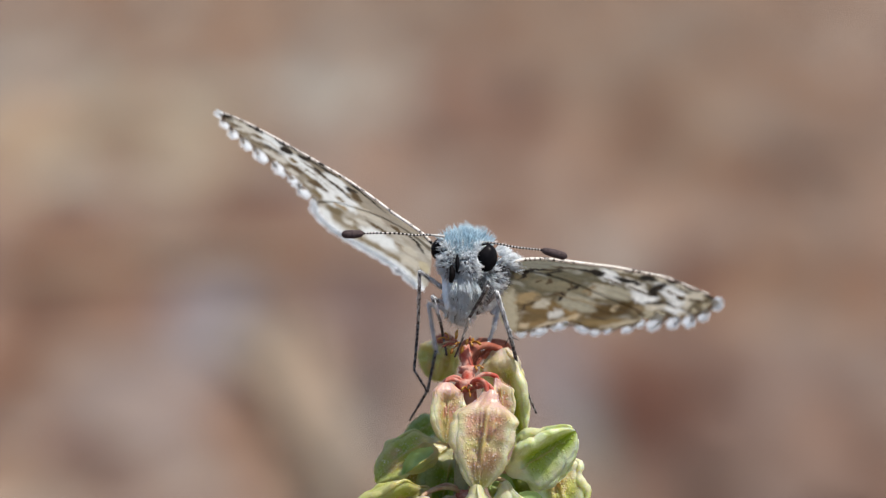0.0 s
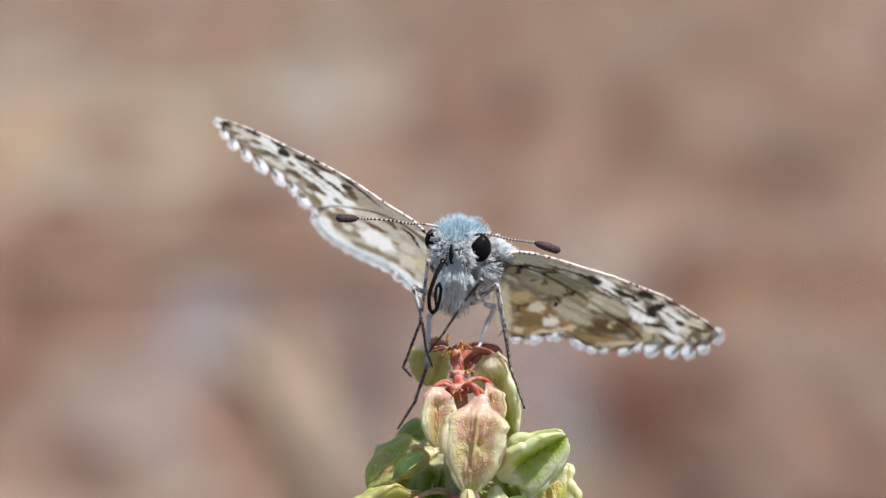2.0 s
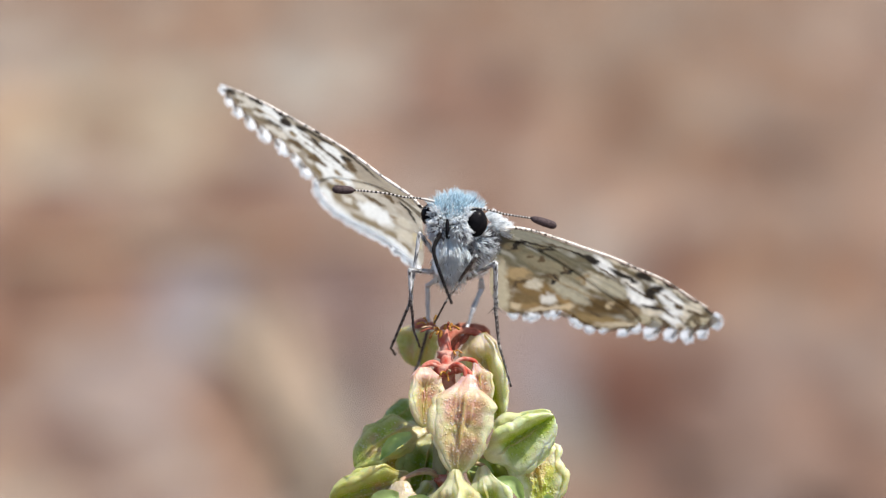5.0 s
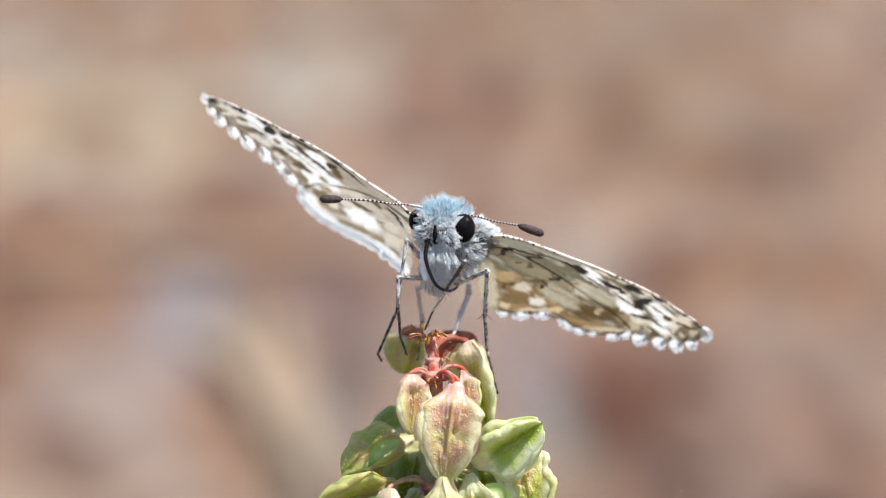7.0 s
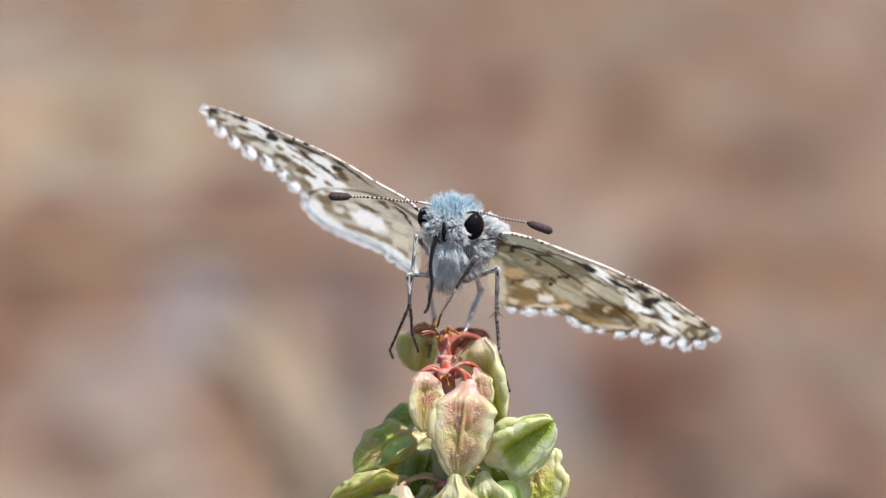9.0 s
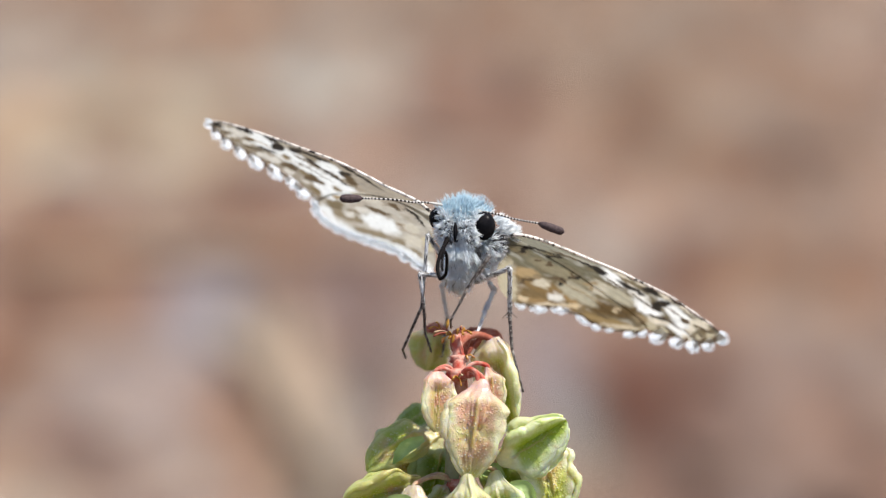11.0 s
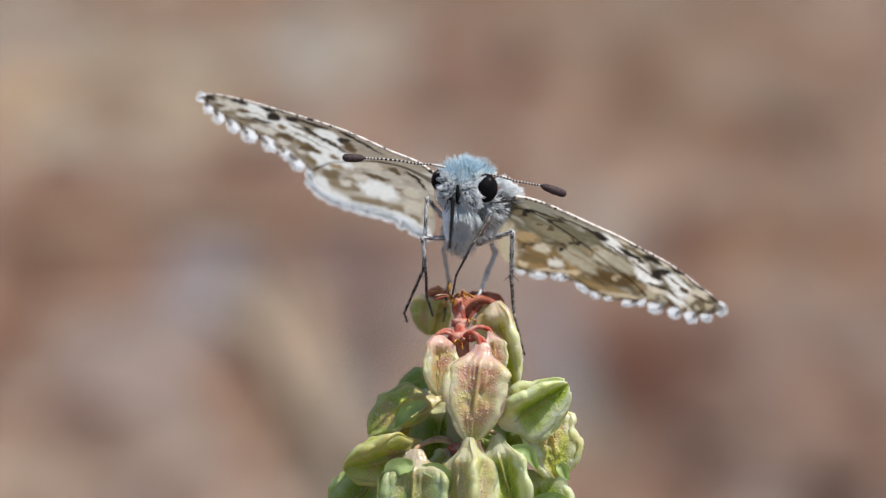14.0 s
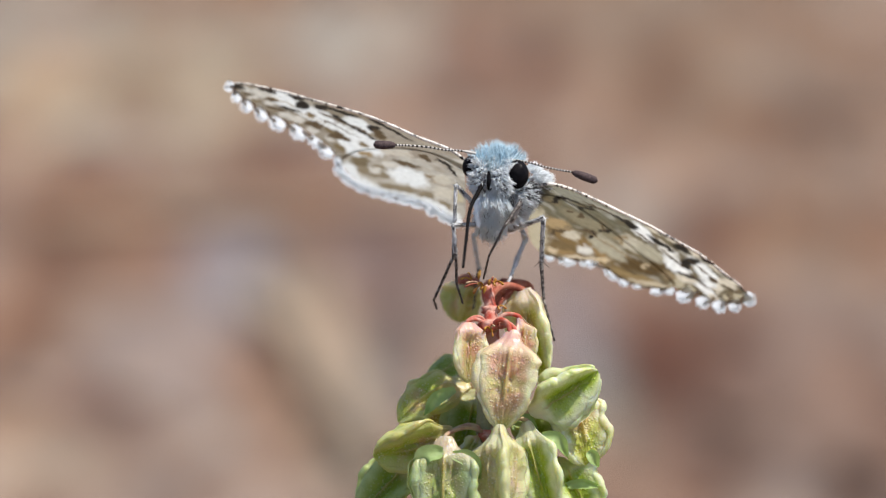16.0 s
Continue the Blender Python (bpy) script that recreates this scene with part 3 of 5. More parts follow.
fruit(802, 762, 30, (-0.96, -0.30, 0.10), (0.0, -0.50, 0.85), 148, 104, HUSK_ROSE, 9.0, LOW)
fruit(848, 690, -50, (-0.25, -0.95, 0.0), (-0.2, 0.1, 0.95), 130, 90, HUSK_SHADED, 9.5, LOW)
fruit(915, 700, -50, (0.35, -0.92, 0.0), (0.3, 0.1, 0.95), 120, 80, HUSK_SHADED, 9.7, LOW)
fruit(815, 668, -130, (-0.30, -0.92, 0.0), (-0.2, 0.1, 0.95), 150, 110, HUSK_SHADED, 9.8, LOW, deep=0.42, twist=25)
# the third whorl
FOOT = (872, 850, 10)
fruit(790, 772, 82, (-0.03, -1, 0.10), (-0.1, 0.1, 1), 176, 120, HUSK_DUSK, 10.0, LOW, deep=0.58)
fruit(884, 752, 96, (0.03, -1, 0.12), (-0.80, 0.1, 0.6), 170, 104, HUSK_FROST, 11.0, LOW, deep=0.55)
fruit(932, 746, 56, (0.27, -1, 0.10), (-0.35, 0.1, 0.9), 170, 92, HUSK_GREEN, 12.0, LOW)
fruit(985, 812, -20, (0.45, -0.85, 0.0), (0.4, 0.1, 0.9), 130, 92, HUSK_GREEN, 13.0, FOOT)
fruit(735, 818, -34, (-0.70, -0.70, 0.0), (-0.3, 0.3, 0.9), 140, 92, HUSK_SHADED, 14.0, FOOT)
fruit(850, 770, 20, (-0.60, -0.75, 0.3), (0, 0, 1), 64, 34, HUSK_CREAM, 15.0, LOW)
fruit(850, 775, 10, (-0.30, -0.95, 0.1), (-0.3, 0, 1), 110, 66, HUSK_SHADED, 15.5, LOW)
for i, (x, y, w, dx, f) in enumerate([(830, 930, 90, -0.10, 0), (915, 915, 84, 0.12, 0.2), (985, 925, 30, 0.5, 0.5), (760, 935, 30, -0.5, -0.5),
                                      (870, 1010, 70, 0.0, 0.1), (800, 1040, 20, -0.4, -0.4), (960, 1050, 10, 0.4, 0.5)]):
    fruit(x, y, w, (dx, -1, 0.1), (f, 0.1, 1), 140, 92, (HUSK_GREEN, HUSK_CREAM)[i % 2], 20.0 + i, (872, y - 20, 0))


def bract_leaf(x, y, w, tip, bend, wide, seed):
    """A small curled leaf flap from (x, y, w) to tip."""
    a, b = at(x, y, w), at(*tip)
    line = curve_through([a, (a + b) / 2 + Vector(bend) * U, b], 7)
    verts, faces = [], []
    n = len(line) - 1
    for i, p in enumerate(line):
        s = i / n
        d = (line[min(i + 1, n)] - line[max(i - 1, 0)]).normalized()
        side = d.cross(Vector((0, 0.3, 1))).normalized()
        up = side.cross(d)
        half = wide * U * (math.sin(math.pi * (0.12 + 0.88 * s)) ** 0.8) * (1 + 0.15 * noise.noise((s * 5, seed, 0)))
        for k in range(7):
            q = k / 3 - 1
            verts.append(p + side * half * q + up * U * (6 * q * q + 2 * noise.noise((s * 6, q * 2, seed)) - 2))
        if i:
            faces += [((i - 1) * 7 + k, (i - 1) * 7 + k + 1, i * 7 + k + 1, i * 7 + k) for k in range(6)]
    return part("bract", mesh("bract", in_plant(verts), faces, BRACT), plant, "small curled grey-green bract")


bract_leaf(785, 800, 112, (738, 842, 96), (-10, 14, 10), 16, 1.0)
bract_leaf(800, 806, 112, (848, 852, 100), (10, 14, 10), 14, 2.0)
bract_leaf(958, 772, 78, (1004, 808, 66), (6, 12, 8), 12, 3.0)
bract_leaf(1040, 800, 20, (1058, 826, 10), (0, 4, 6), 11, 4.0)
bract_leaf(905, 745, 40, (950, 760, 40), (0, 8, 6), 14, 5.0)
bract_leaf(806, 690, 0, (752, 735, -14), (-6, 6, 6), 12, 6.0)
bract_leaf(1000, 860, 0, (1062, 862, -10), (0, 4, 6), 9, 7.0)

# the stem, from the flower tip down to the soil
stem_points = [board(at(*p)) for p in ((862, 505, 8), (868, 545, 14), (869, 580, 30), (868, 660, 5), (868, 770, 8), (874, 900, 0), (890, 1300, -40))]
ground_end = Vector((BASE.x, BASE.y, -0.01))
way = stem_points[-1]
stem_points += [way.lerp(ground_end, k) + Vector((0.006 * math.sin(3 * k), 0, 0)) for k in (0.25, 0.5, 0.75, 1.0)]
line = curve_through(stem_points, 5)
wide = np.interp(np.arange(len(line)) / (len(line) - 1), [0, 0.12, 0.2, 0.4, 0.7, 1], [9, 11, 14, 26, 45, 75]) * U
v, f = tube([p - BASE for p in line], wide, 12)
cut = 15 * 12
slots = [0 if i < cut else 1 for i in range(len(f))]
part("stem", mesh("stem", v, f, [STALK_RED, STEM], slots), plant, "red stem tip above a green stem")
# swollen red collars where the stalks leave the stem
for x, y, w, r in ((868, 549, 16, 17), (866, 577, 44, 20), (884, 573, 46, 16), (868, 772, 30, 20)):
    v, f = blob(at(x, y, w), (X * r, Y * r * 0.62, Z * r * 0.8), 0.35, 10, 14, x * 0.1 + y)
    part("collar", mesh("collar", in_plant(v), f, STALK_RED), plant)


def arch(points, radius, material, name, label=""):
    v, f = tube(curve_through([at(*p) for p in points], 6), radius, 10)
    return part(name, mesh(name, in_plant(v), f, material), plant, label)


arch([(866, 545, 10), (872, 520, 0), (895, 506, -16), (922, 512, -22), (936, 533, -24)], 6.5 * U, STALK_RUST, "stalk")
arch([(866, 578, 44), (845, 566, 56), (828, 570, 62), (822, 590, 62)], 3.6 * U, STALK_RED, "stalk")
arch([(868, 578, 46), (885, 566, 66), (900, 575, 76), (903, 606, 82)], 4.4 * U, STALK_RED, "stalk")
# the old rust-red bract behind the tip
for x, y, w, rx, ry in ((905, 512, -150, 41, 20), (870, 520, -30, 18, 26), (826, 498, -215, 19, 14)):
    v, f = blob(at(x, y, w), (X * rx, Y * ry, Z * 20), 0.18, 12, 16, x * 0.3)
    part("bract", mesh("bract", in_plant(v), f, STALK_RUST), plant, "withered rust-red bract")
# withered flowers on the tip: tepals and anthers
for x, y, w, dx, dy, dw, n in ((856, 506, 20, -22, -2, 14, 5), (872, 502, 24, 10, 8, 10, 7), (880, 545, 26, 8, 10, 8, 4), (868, 583, 60, 0, -6, 10, 5), (836, 498, -6, -10, 6, 8, 4)):
    for k in range(n):
        a = rng.uniform(0, 6.283)
        p0 = at(x, y, w)
        p2 = p0 + X * (dx + 12 * math.cos(a)) + Y * (dy * 0.6 + 11 * math.sin(a)) + Z * (dw + rng.uniform(-6, 6))
        p1 = (p0 + p2) / 2 + Y * 5
        v, f = tube(curve_through([p0, p1, p2], 4), [1.35 * U * k2 for k2 in (0.8, 1, 1.1, 1.1, 1, 0.9, 1.2, 1.5, 0.7)], 6)
        part("tepal", mesh("tepal", in_plant(v), f, (AMBER, STALK_RUST, AMBER, STALK_PALE)[k % 4]), plant)
for x, y, w, dx, dy in ((858, 512, 30, -6, 10), (866, 500, 30, 6, 8), (876, 497, 24, 5, 7), (840, 515, 20, -8, 8), (848, 486, 22, -3, 12), (852, 510, 34, 7, 5)):
    v, f = blob(at(x, y, w), (X * 3.5 + Y * dy * 0.3, Y * dy * 0.7, Z * 3), 0.3, 8, 10, x)
    part("anther", mesh("anther", in_plant(v), f, AMBER), plant, "amber dried anther")


# ---- the butterfly ----
BODY = at(880, 340, -20)
butterfly = tagged(new("butterfly"), "pale blue-furred checkered skipper with half-spread mottled wings on a fruit tip", "butterfly")
butterfly.matrix_basis = FRAME @ Matrix.Translation(BODY)
AHEAD = unit((-0.12, 0.57, 0.81))  # along the wing chord, from hind margin to front

WHITE, CREAM, TAN, BROWN, DARK = (0.86, 0.87, 0.85), (0.66, 0.60, 0.48), (0.28, 0.21, 0.12), (0.085, 0.058, 0.030), (0.014, 0.011, 0.009)
# white of the left wing, darkened to offset the stronger light it gets
WHITE_DIMMED = (0.67, 0.70, 0.71)


class Wing:
    """A wing sheet that hangs from a hinge; its plane holds the chord and the line to the tip."""

    def __init__(self, hinge, reach):
        self.hinge = at(*hinge)
        self.normal = Vector(reach).cross(AHEAD).normalized()
        if self.normal.z < 0:
            self.normal.negate()
        self.span = Vector(reach).normalized()

    def on(self, x, y, lift=0.0):
        """The point of the sheet that stands behind (x, y) of the board, from the hinge."""
        eye = Vector((0, 0, REACH))
        way = at(x, y) - eye
        reach, slope = self.normal.dot(self.hinge - eye), self.normal.dot(way)
        out = (eye + way * (reach / slope) - self.hinge).dot(self.span) / (480 * U)
        camber = 10 * math.sin(math.pi * min(1, max(0, out))) - 16 * max(0, out) ** 2
        return eye + way * ((reach + (lift - camber * 0.5) * U) / slope) - self.hinge


def paint(x, y, ground, marks, seed, style, wobble=2.0):
    """The colour of a wing at (x, y): a ground tone, streaks along the wing, and marks laid over them in order."""
    run, streak, spots, soft = style
    n = Vector((x * 0.035, y * 0.035, seed))
    x2 = x + wobble * noise.noise(n) + 2.6 * noise.noise(n * 3.1) + 1.6 * noise.noise(n * 8.0)
    y2 = y + wobble * 0.6 * noise.noise(n + Vector((7, 3, 1))) + 1.8 * noise.noise(n * 3.1 + Vector((3, 1, 4))) + 1.2 * noise.noise(n * 8.0 + Vector((1, 6, 4)))
    s, t = x * run[0] + y * run[1], -x * run[1] + y * run[0]
    # between the veins the marks end unevenly, like fingers
    finger = 7.0 * noise.noise(Vector((s * 0.012, t * 0.16, seed + 21))) + 3.5 * noise.noise(Vector((s * 0.02, t * 0.38, seed + 23)))
    x2, y2 = x2 + run[0] * finger, y2 + run[1] * finger
    c = Vector(ground(x2, y2))
    # cloudy bands across the wing, and fine streaks of scales along it
    k = noise.noise(Vector((s * 0.022, t * 0.06, seed))) + 0.5 * noise.noise(Vector((s * 0.05, t * 0.14, seed + 4)))
    c = c.lerp(Vector(BROWN), min(1.0, max(0.0, (k - 0.05) / 0.5)) * streak)
    q = noise.noise(Vector((s * 0.020, t * 0.07, seed + 12))) + 0.6 * noise.noise(Vector((s * 0.05, t * 0.14, seed + 15)))
    c = c.lerp(Vector((0.20, 0.135, 0.06)), spots * min(1.0, max(0.0, (q - 0.05) / 0.45)))
    c = c.lerp(Vector((0.74, 0.74, 0.68)), spots * 0.8 * min(1.0, max(0.0, (-q - 0.15) / 0.4)))
    for mx, my, rx, ry, turn, col in marks:
        a = radians(turn)
        dx, dy = x2 - mx, y2 - my
        u, v = (dx * math.cos(a) + dy * math.sin(a)) / rx, (-dx * math.sin(a) + dy * math.cos(a)) / ry
        d2 = (abs(u) ** 2.6 + abs(v) ** 2.6) ** 0.77  # cells between veins have blunt ends
        if d2 < 2.6:
            k = min(1.0, max(0.0, (1.08 + 0.5 * soft - d2 + 0.35 * noise.noise(Vector((x * 0.12, y * 0.12, seed + 2)))) / soft))
            c = c.lerp(Vector(col), k)
    speck = noise.noise(Vector((s * 0.10, t * 0.40, seed + 9))) + 0.6 * noise.noise(Vector((x * 0.45, y * 0.45, seed + 7)))
    return c * (0.90 + 0.16 * speck)


def wing_sheet(name, wing, front, rear, coat, lift, n=190, k=72):
    """front and rear: the sheet's two long edges, root to tip; coat: what paint() takes, one for both wings of a side."""
    a = curve_through([(x, y, 0) for x, y in front], 12)
    b = curve_through([(x, y, 0) for x, y in rear], 12)

    def along(line, s):
        q = s * (len(line) - 1)
        i = min(int(q), len(line) - 2)
        return line[i].lerp(line[i + 1], q - i)
    verts, faces, cols = [], [], []
    for i in range(n + 1):
        s = i / n
        p, q = along(a, s), along(b, s)
        for j in range(k + 1):
            r = p.lerp(q, j / k)
            # veins fan out as shallow folds
            fold = 0.3 * math.sin(9.0 * math.pi * j / k) * min(1.0, 2.2 * s) if j < k else 0.0
            verts.append(wing.on(r.x, r.y, lift + fold))
            tone = paint(r.x, r.y, *coat)
            cols += [*tone, 1.0]
            if i and j:
                e = i * (k + 1) + j
                faces.append((e - k - 2, e - k - 1, e, e - 1))
    me = mesh(name, verts, faces, WING)
    me.color_attributes.new("pattern", "FLOAT_COLOR", "POINT").data.foreach_set("color", cols)
    return part(name, me, butterfly, m=Matrix.Translation(wing.hinge - BODY))


def tuft(wing, sheet, x, y, dx, dy, wide, seed, material=None):
    """A tuft of fringe scales at the margin, from (x, y) outwards: a short ragged patch under a fan of hair-like scales."""
    side = Vector((-dy, dx)).normalized()
    d = Vector((dx, dy))
    verts, faces = [], []
    cols, rows = 12, 4
    for j in range(rows + 1):
        v = j / rows
        for i in range(cols + 1):
            u = 2 * i / cols - 1
            p = Vector((x, y)) - d * 0.08 + side * u * wide * (1.2 + 0.2 * v) + d * (0.85 * v * math.sqrt(max(0.0, 1 - 0.72 * u * u)))
            verts.append(wing.on(p.x, p.y, 0.6))
            if i and j:
                a = j * (cols + 1) + i
                faces.append((a - cols - 2, a - cols - 1, a, a - 1))
    r = random.Random(int(seed * 100))
    for _ in range(int(10 + 2.4 * wide)):  # single scales that stick out beyond the patch
        u, k = r.uniform(-1, 1), r.uniform(0.9, 1.25)
        bow = math.sqrt(max(0.1, 1 - 0.72 * u * u))
        foot = Vector((x, y)) + side * u * wide * 1.36 + d * 0.70 * bow
        tip = Vector((x, y)) + side * (u * 1.5 + r.uniform(-0.15, 0.15)) * wide + d * 1.12 * k * bow
        n0 = len(verts)
        verts += [wing.on(p.x, p.y, 0.9) for p in (foot - side * 1.5, foot + side * 1.5, tip + side * 0.5, tip - side * 0.5)]
        faces.append((n0, n0 + 1, n0 + 2, n0 + 3))
    return part("fringe_tuft", mesh("fringe_tuft", verts, faces, material or FRINGE), sheet)


def margin(wing, sheet, tufts, seed, between):
    """Fringe along a margin: tufts, and shorter ones between them."""
    for i, (x, y, dx, dy, w) in enumerate(tufts):
        k = 1 + 0.25 * noise.noise((seed + i * 1.7, 3.3, 0.0))
        tuft(wing, sheet, x, y, dx * k, dy * k, w, seed + i)
    for i, (a, b) in enumerate(zip(tufts, tufts[1:])):
        x, y, dx, dy, w = ((p + q) / 2 for p, q in zip(a, b))
        if between:
            k, w = (0.70, 0.42) if between == FRINGE else (0.40, 0.28)
            tuft(wing, sheet, x, y, dx * k, dy * k, w * math.hypot(a[0] - b[0], a[1] - b[1]), seed + 0.5 + i, between)


def ribbon(name, wing, sheet, points, radius, material, lift=2.0):
    pts = [wing.on(p.x, p.y, lift) for p in curve_through([(x, y, 0) for x, y in points], 8)]
    n = len(pts)
    v, f = tube(pts, [radius * U * (1 - 0.45 * i / n) for i in range(n)], 6)
    return part(name, mesh(name, v, f, material), sheet)


right = Wing((945, 330, -40), (389, -206, -192))
left = Wing((815, 288, -40), (-409, 136, -192))


OLIVE, SAND, PUTTY, OCHRE, UMBER = (0.16, 0.12, 0.065), (0.46, 0.41, 0.29), (0.40, 0.37, 0.275), (0.215, 0.14, 0.058), (0.10, 0.062, 0.022)
PEARL, DUN, DRAB = (0.52, 0.505, 0.46), (0.21, 0.172, 0.115), (0.15, 0.118, 0.07)


def ground_r(x, y):
    """Grey-cream at the root, ochre towards the rear, olive-brown under the pale cells of the tip."""
    c = Vector((0.145, 0.132, 0.086)).lerp(Vector((0.175, 0.120, 0.054)), smooth(20, 60, y - 345 - (x - 950) * 0.36))
    return c.lerp(Vector((0.155, 0.128, 0.08)), smooth(1105, 1150, x))


def ground_l(x, y):
    """Beige at the root, taupe under the pale cells of the tip, cream on the hindwing."""
    c = Vector((0.23, 0.20, 0.155)).lerp(Vector((0.32, 0.29, 0.24)), smooth(630, 700, x))
    return c.lerp(Vector((0.40, 0.38, 0.335)), smooth(262, 290, y) * smooth(560, 610, x))


# marks of the wings: place, half axes, turn, colour
BANDS_R = [
    (950, 412, 16, 42, 0, (0.50, 0.45, 0.33)),
    (1015, 346, 62.0, 5.9, 21, (0.24, 0.235, 0.185)), (1085, 379, 42.0, 4.0, 27, (0.32, 0.305, 0.25)), (1022, 428, 44.0, 9.9, 24, OCHRE), (985, 396, 20.0, 8.1, 10, (0.40, 0.29, 0.15)),
    (1082, 453, 34.0, 7.2, 17, (0.28, 0.18, 0.075)), (1128, 470, 46, 9.5, 18, UMBER), (1170, 472, 20, 10, 32, UMBER), (1186, 490, 16, 6, 30, TAN), (1118, 489, 46.0, 6.3, 15, (0.27, 0.19, 0.085)),
    (1000, 447, 24.0, 4.5, 10, (0.30, 0.20, 0.09)), (1152, 503, 34.0, 4.5, 10, (0.52, 0.44, 0.31)), (1040, 458, 40.0, 3.6, 5, (0.60, 0.50, 0.36)), (1050, 400, 62.0, 8.1, 27, (0.24, 0.21, 0.135))]
CELLS_R = [
    (1074, 437, 36.7, 12.8, 33, PUTTY), (1118, 432, 21.6, 11.5, 30, (0.50, 0.46, 0.36)), (1150, 448, 28.1, 10.2, 30, PUTTY), (1012, 416, 15.1, 8.3, 20, (0.56, 0.51, 0.40)), (1037, 443, 13.0, 7.7, 10, (0.68, 0.66, 0.60)),
    (1143, 472, 7.6, 5.1, 10, (0.44, 0.35, 0.22)), (1066, 461, 8.6, 5.1, 13, (0.60, 0.47, 0.29)), (978, 444, 9.7, 5.1, 13, (0.60, 0.49, 0.33)), (1138, 412, 21.6, 9.0, 34, WHITE), (1161, 407, 21.6, 5.4, 30, CREAM),
    (1190, 425, 14.0, 5.1, 30, CREAM), (1228, 447, 15.1, 5.1, 32, CREAM), (1267, 472, 17.3, 5.1, 38, CREAM), (1301, 499, 15.1, 4.5, 42, CREAM), (1182, 444, 21.6, 7.0, 34, (0.72, 0.70, 0.64))]
CELLS_R2 = [
    (1197, 471, 27.0, 10.9, 40, WHITE),
    (1242, 475, 28.0, 7.8, 38, WHITE), (1254, 489, 26.8, 8.6, 38, WHITE), (1250, 509, 23.3, 10.1, 42, WHITE), (1215, 494, 16.3, 7.8, 17, CREAM), (1284, 503, 17.5, 9.3, 12, CREAM), (1271, 514, 7.0, 7.2, 0, CREAM),
    (1224, 514, 10.5, 5.7, 38, SAND), (1309, 526, 8.2, 5.2, 20, SAND), (1290, 530, 8.2, 5.7, 30, SAND), (1262, 529, 9.3, 7.2, 40, CREAM), (1172, 431, 9.3, 4.3, 34, (0.60, 0.56, 0.48)), (1198, 503, 10.5, 7.2, 20, SAND)]
BARS_R = [
    (985, 354, 13.0, 3.1, -14, DARK), (1004, 352, 15.1, 2.0, 12, DARK), (1030, 361, 30.2, 1.1, 17, DARK), (1037, 369, 14.0, 2.2, 6, DARK), (1075, 376, 41.0, 1.3, 25, BROWN), (1102, 390, 28.1, 2.0, 28, DARK),
    (1116, 399, 13.0, 4.2, 30, DARK), (1028, 382, 4.9, 5.1, 20, BROWN), (1008, 375, 4.9, 2.2, 0, BROWN), (1040, 409, 15.1, 3.4, 12, BROWN), (1045, 416, 3.8, 6.8, 15, DARK), (1072, 409, 11.9, 2.7, 0, DARK),
    (1067, 404, 3.2, 5.1, 10, BROWN), (1100, 421, 14.0, 2.5, 0, TAN), (986, 410, 16.2, 3.1, -14, BROWN), (1100, 428, 4.3, 5.1, 20, TAN), (1000, 405, 19.4, 1.7, 12, TAN)]
BARS_R2 = [
    (1170, 432, 25.9, 3.4, 33, DARK), (1175, 416, 11.9, 2.9, 28, DARK), (1205, 439, 16.2, 5.1, 28, DARK), (1223, 465, 15.1, 6.4, -5, DARK), (1211, 470, 8.6, 4.2, 30, DARK), (1246, 459, 13.0, 3.4, 30, DARK), (1284, 486, 16.2, 3.4, 40, DARK),
    (1318, 514, 19.4, 3.4, 42, DARK), (1220, 490, 24.8, 2.4, 19, DARK), (1247, 482, 28.1, 1.1, 38, BROWN), (1236, 497, 23.8, 2.0, 40, BROWN), (1262, 497, 8.6, 3.4, 30, BROWN), (1270, 523, 17.3, 1.5, 48, BROWN),
    (1240, 521, 16.2, 1.7, 50, BROWN), (1297, 531, 13.0, 1.5, 50, BROWN), (1190, 457, 25.9, 1.4, 38, BROWN), (1140, 421, 21.6, 1.5, 34, BROWN), (1292, 512, 17.3, 2.5, 28, BROWN)]
VEINS_R = [(1060, 424, 30, 1.0, 35, TAN), (1090, 440, 30, 1.0, 36, TAN), (1155, 480, 20, 1.1, 36, BROWN), (1112, 478, 16, 1.1, 34, BROWN)]
BANDS_L = [
    (636, 287, 17, 11, 10, DRAB), (652, 304, 24, 6, 18, DUN), (676, 309, 16, 5, 14, DUN), (704, 333, 34, 5.5, 10, DUN), (762, 316, 13, 6, 20, (0.22, 0.17, 0.11)), (755, 347, 13, 8, 10, DUN),
    (786, 363, 11, 7, 20, DUN), (718, 291, 22, 4, 15, BROWN), (690, 300, 30, 4, 12, DUN), (735, 272, 50, 7, 14, (0.28, 0.245, 0.20)), (720, 250, 52, 10, 26, (0.28, 0.25, 0.205)), (812, 345, 10, 12, 0, SAND)]
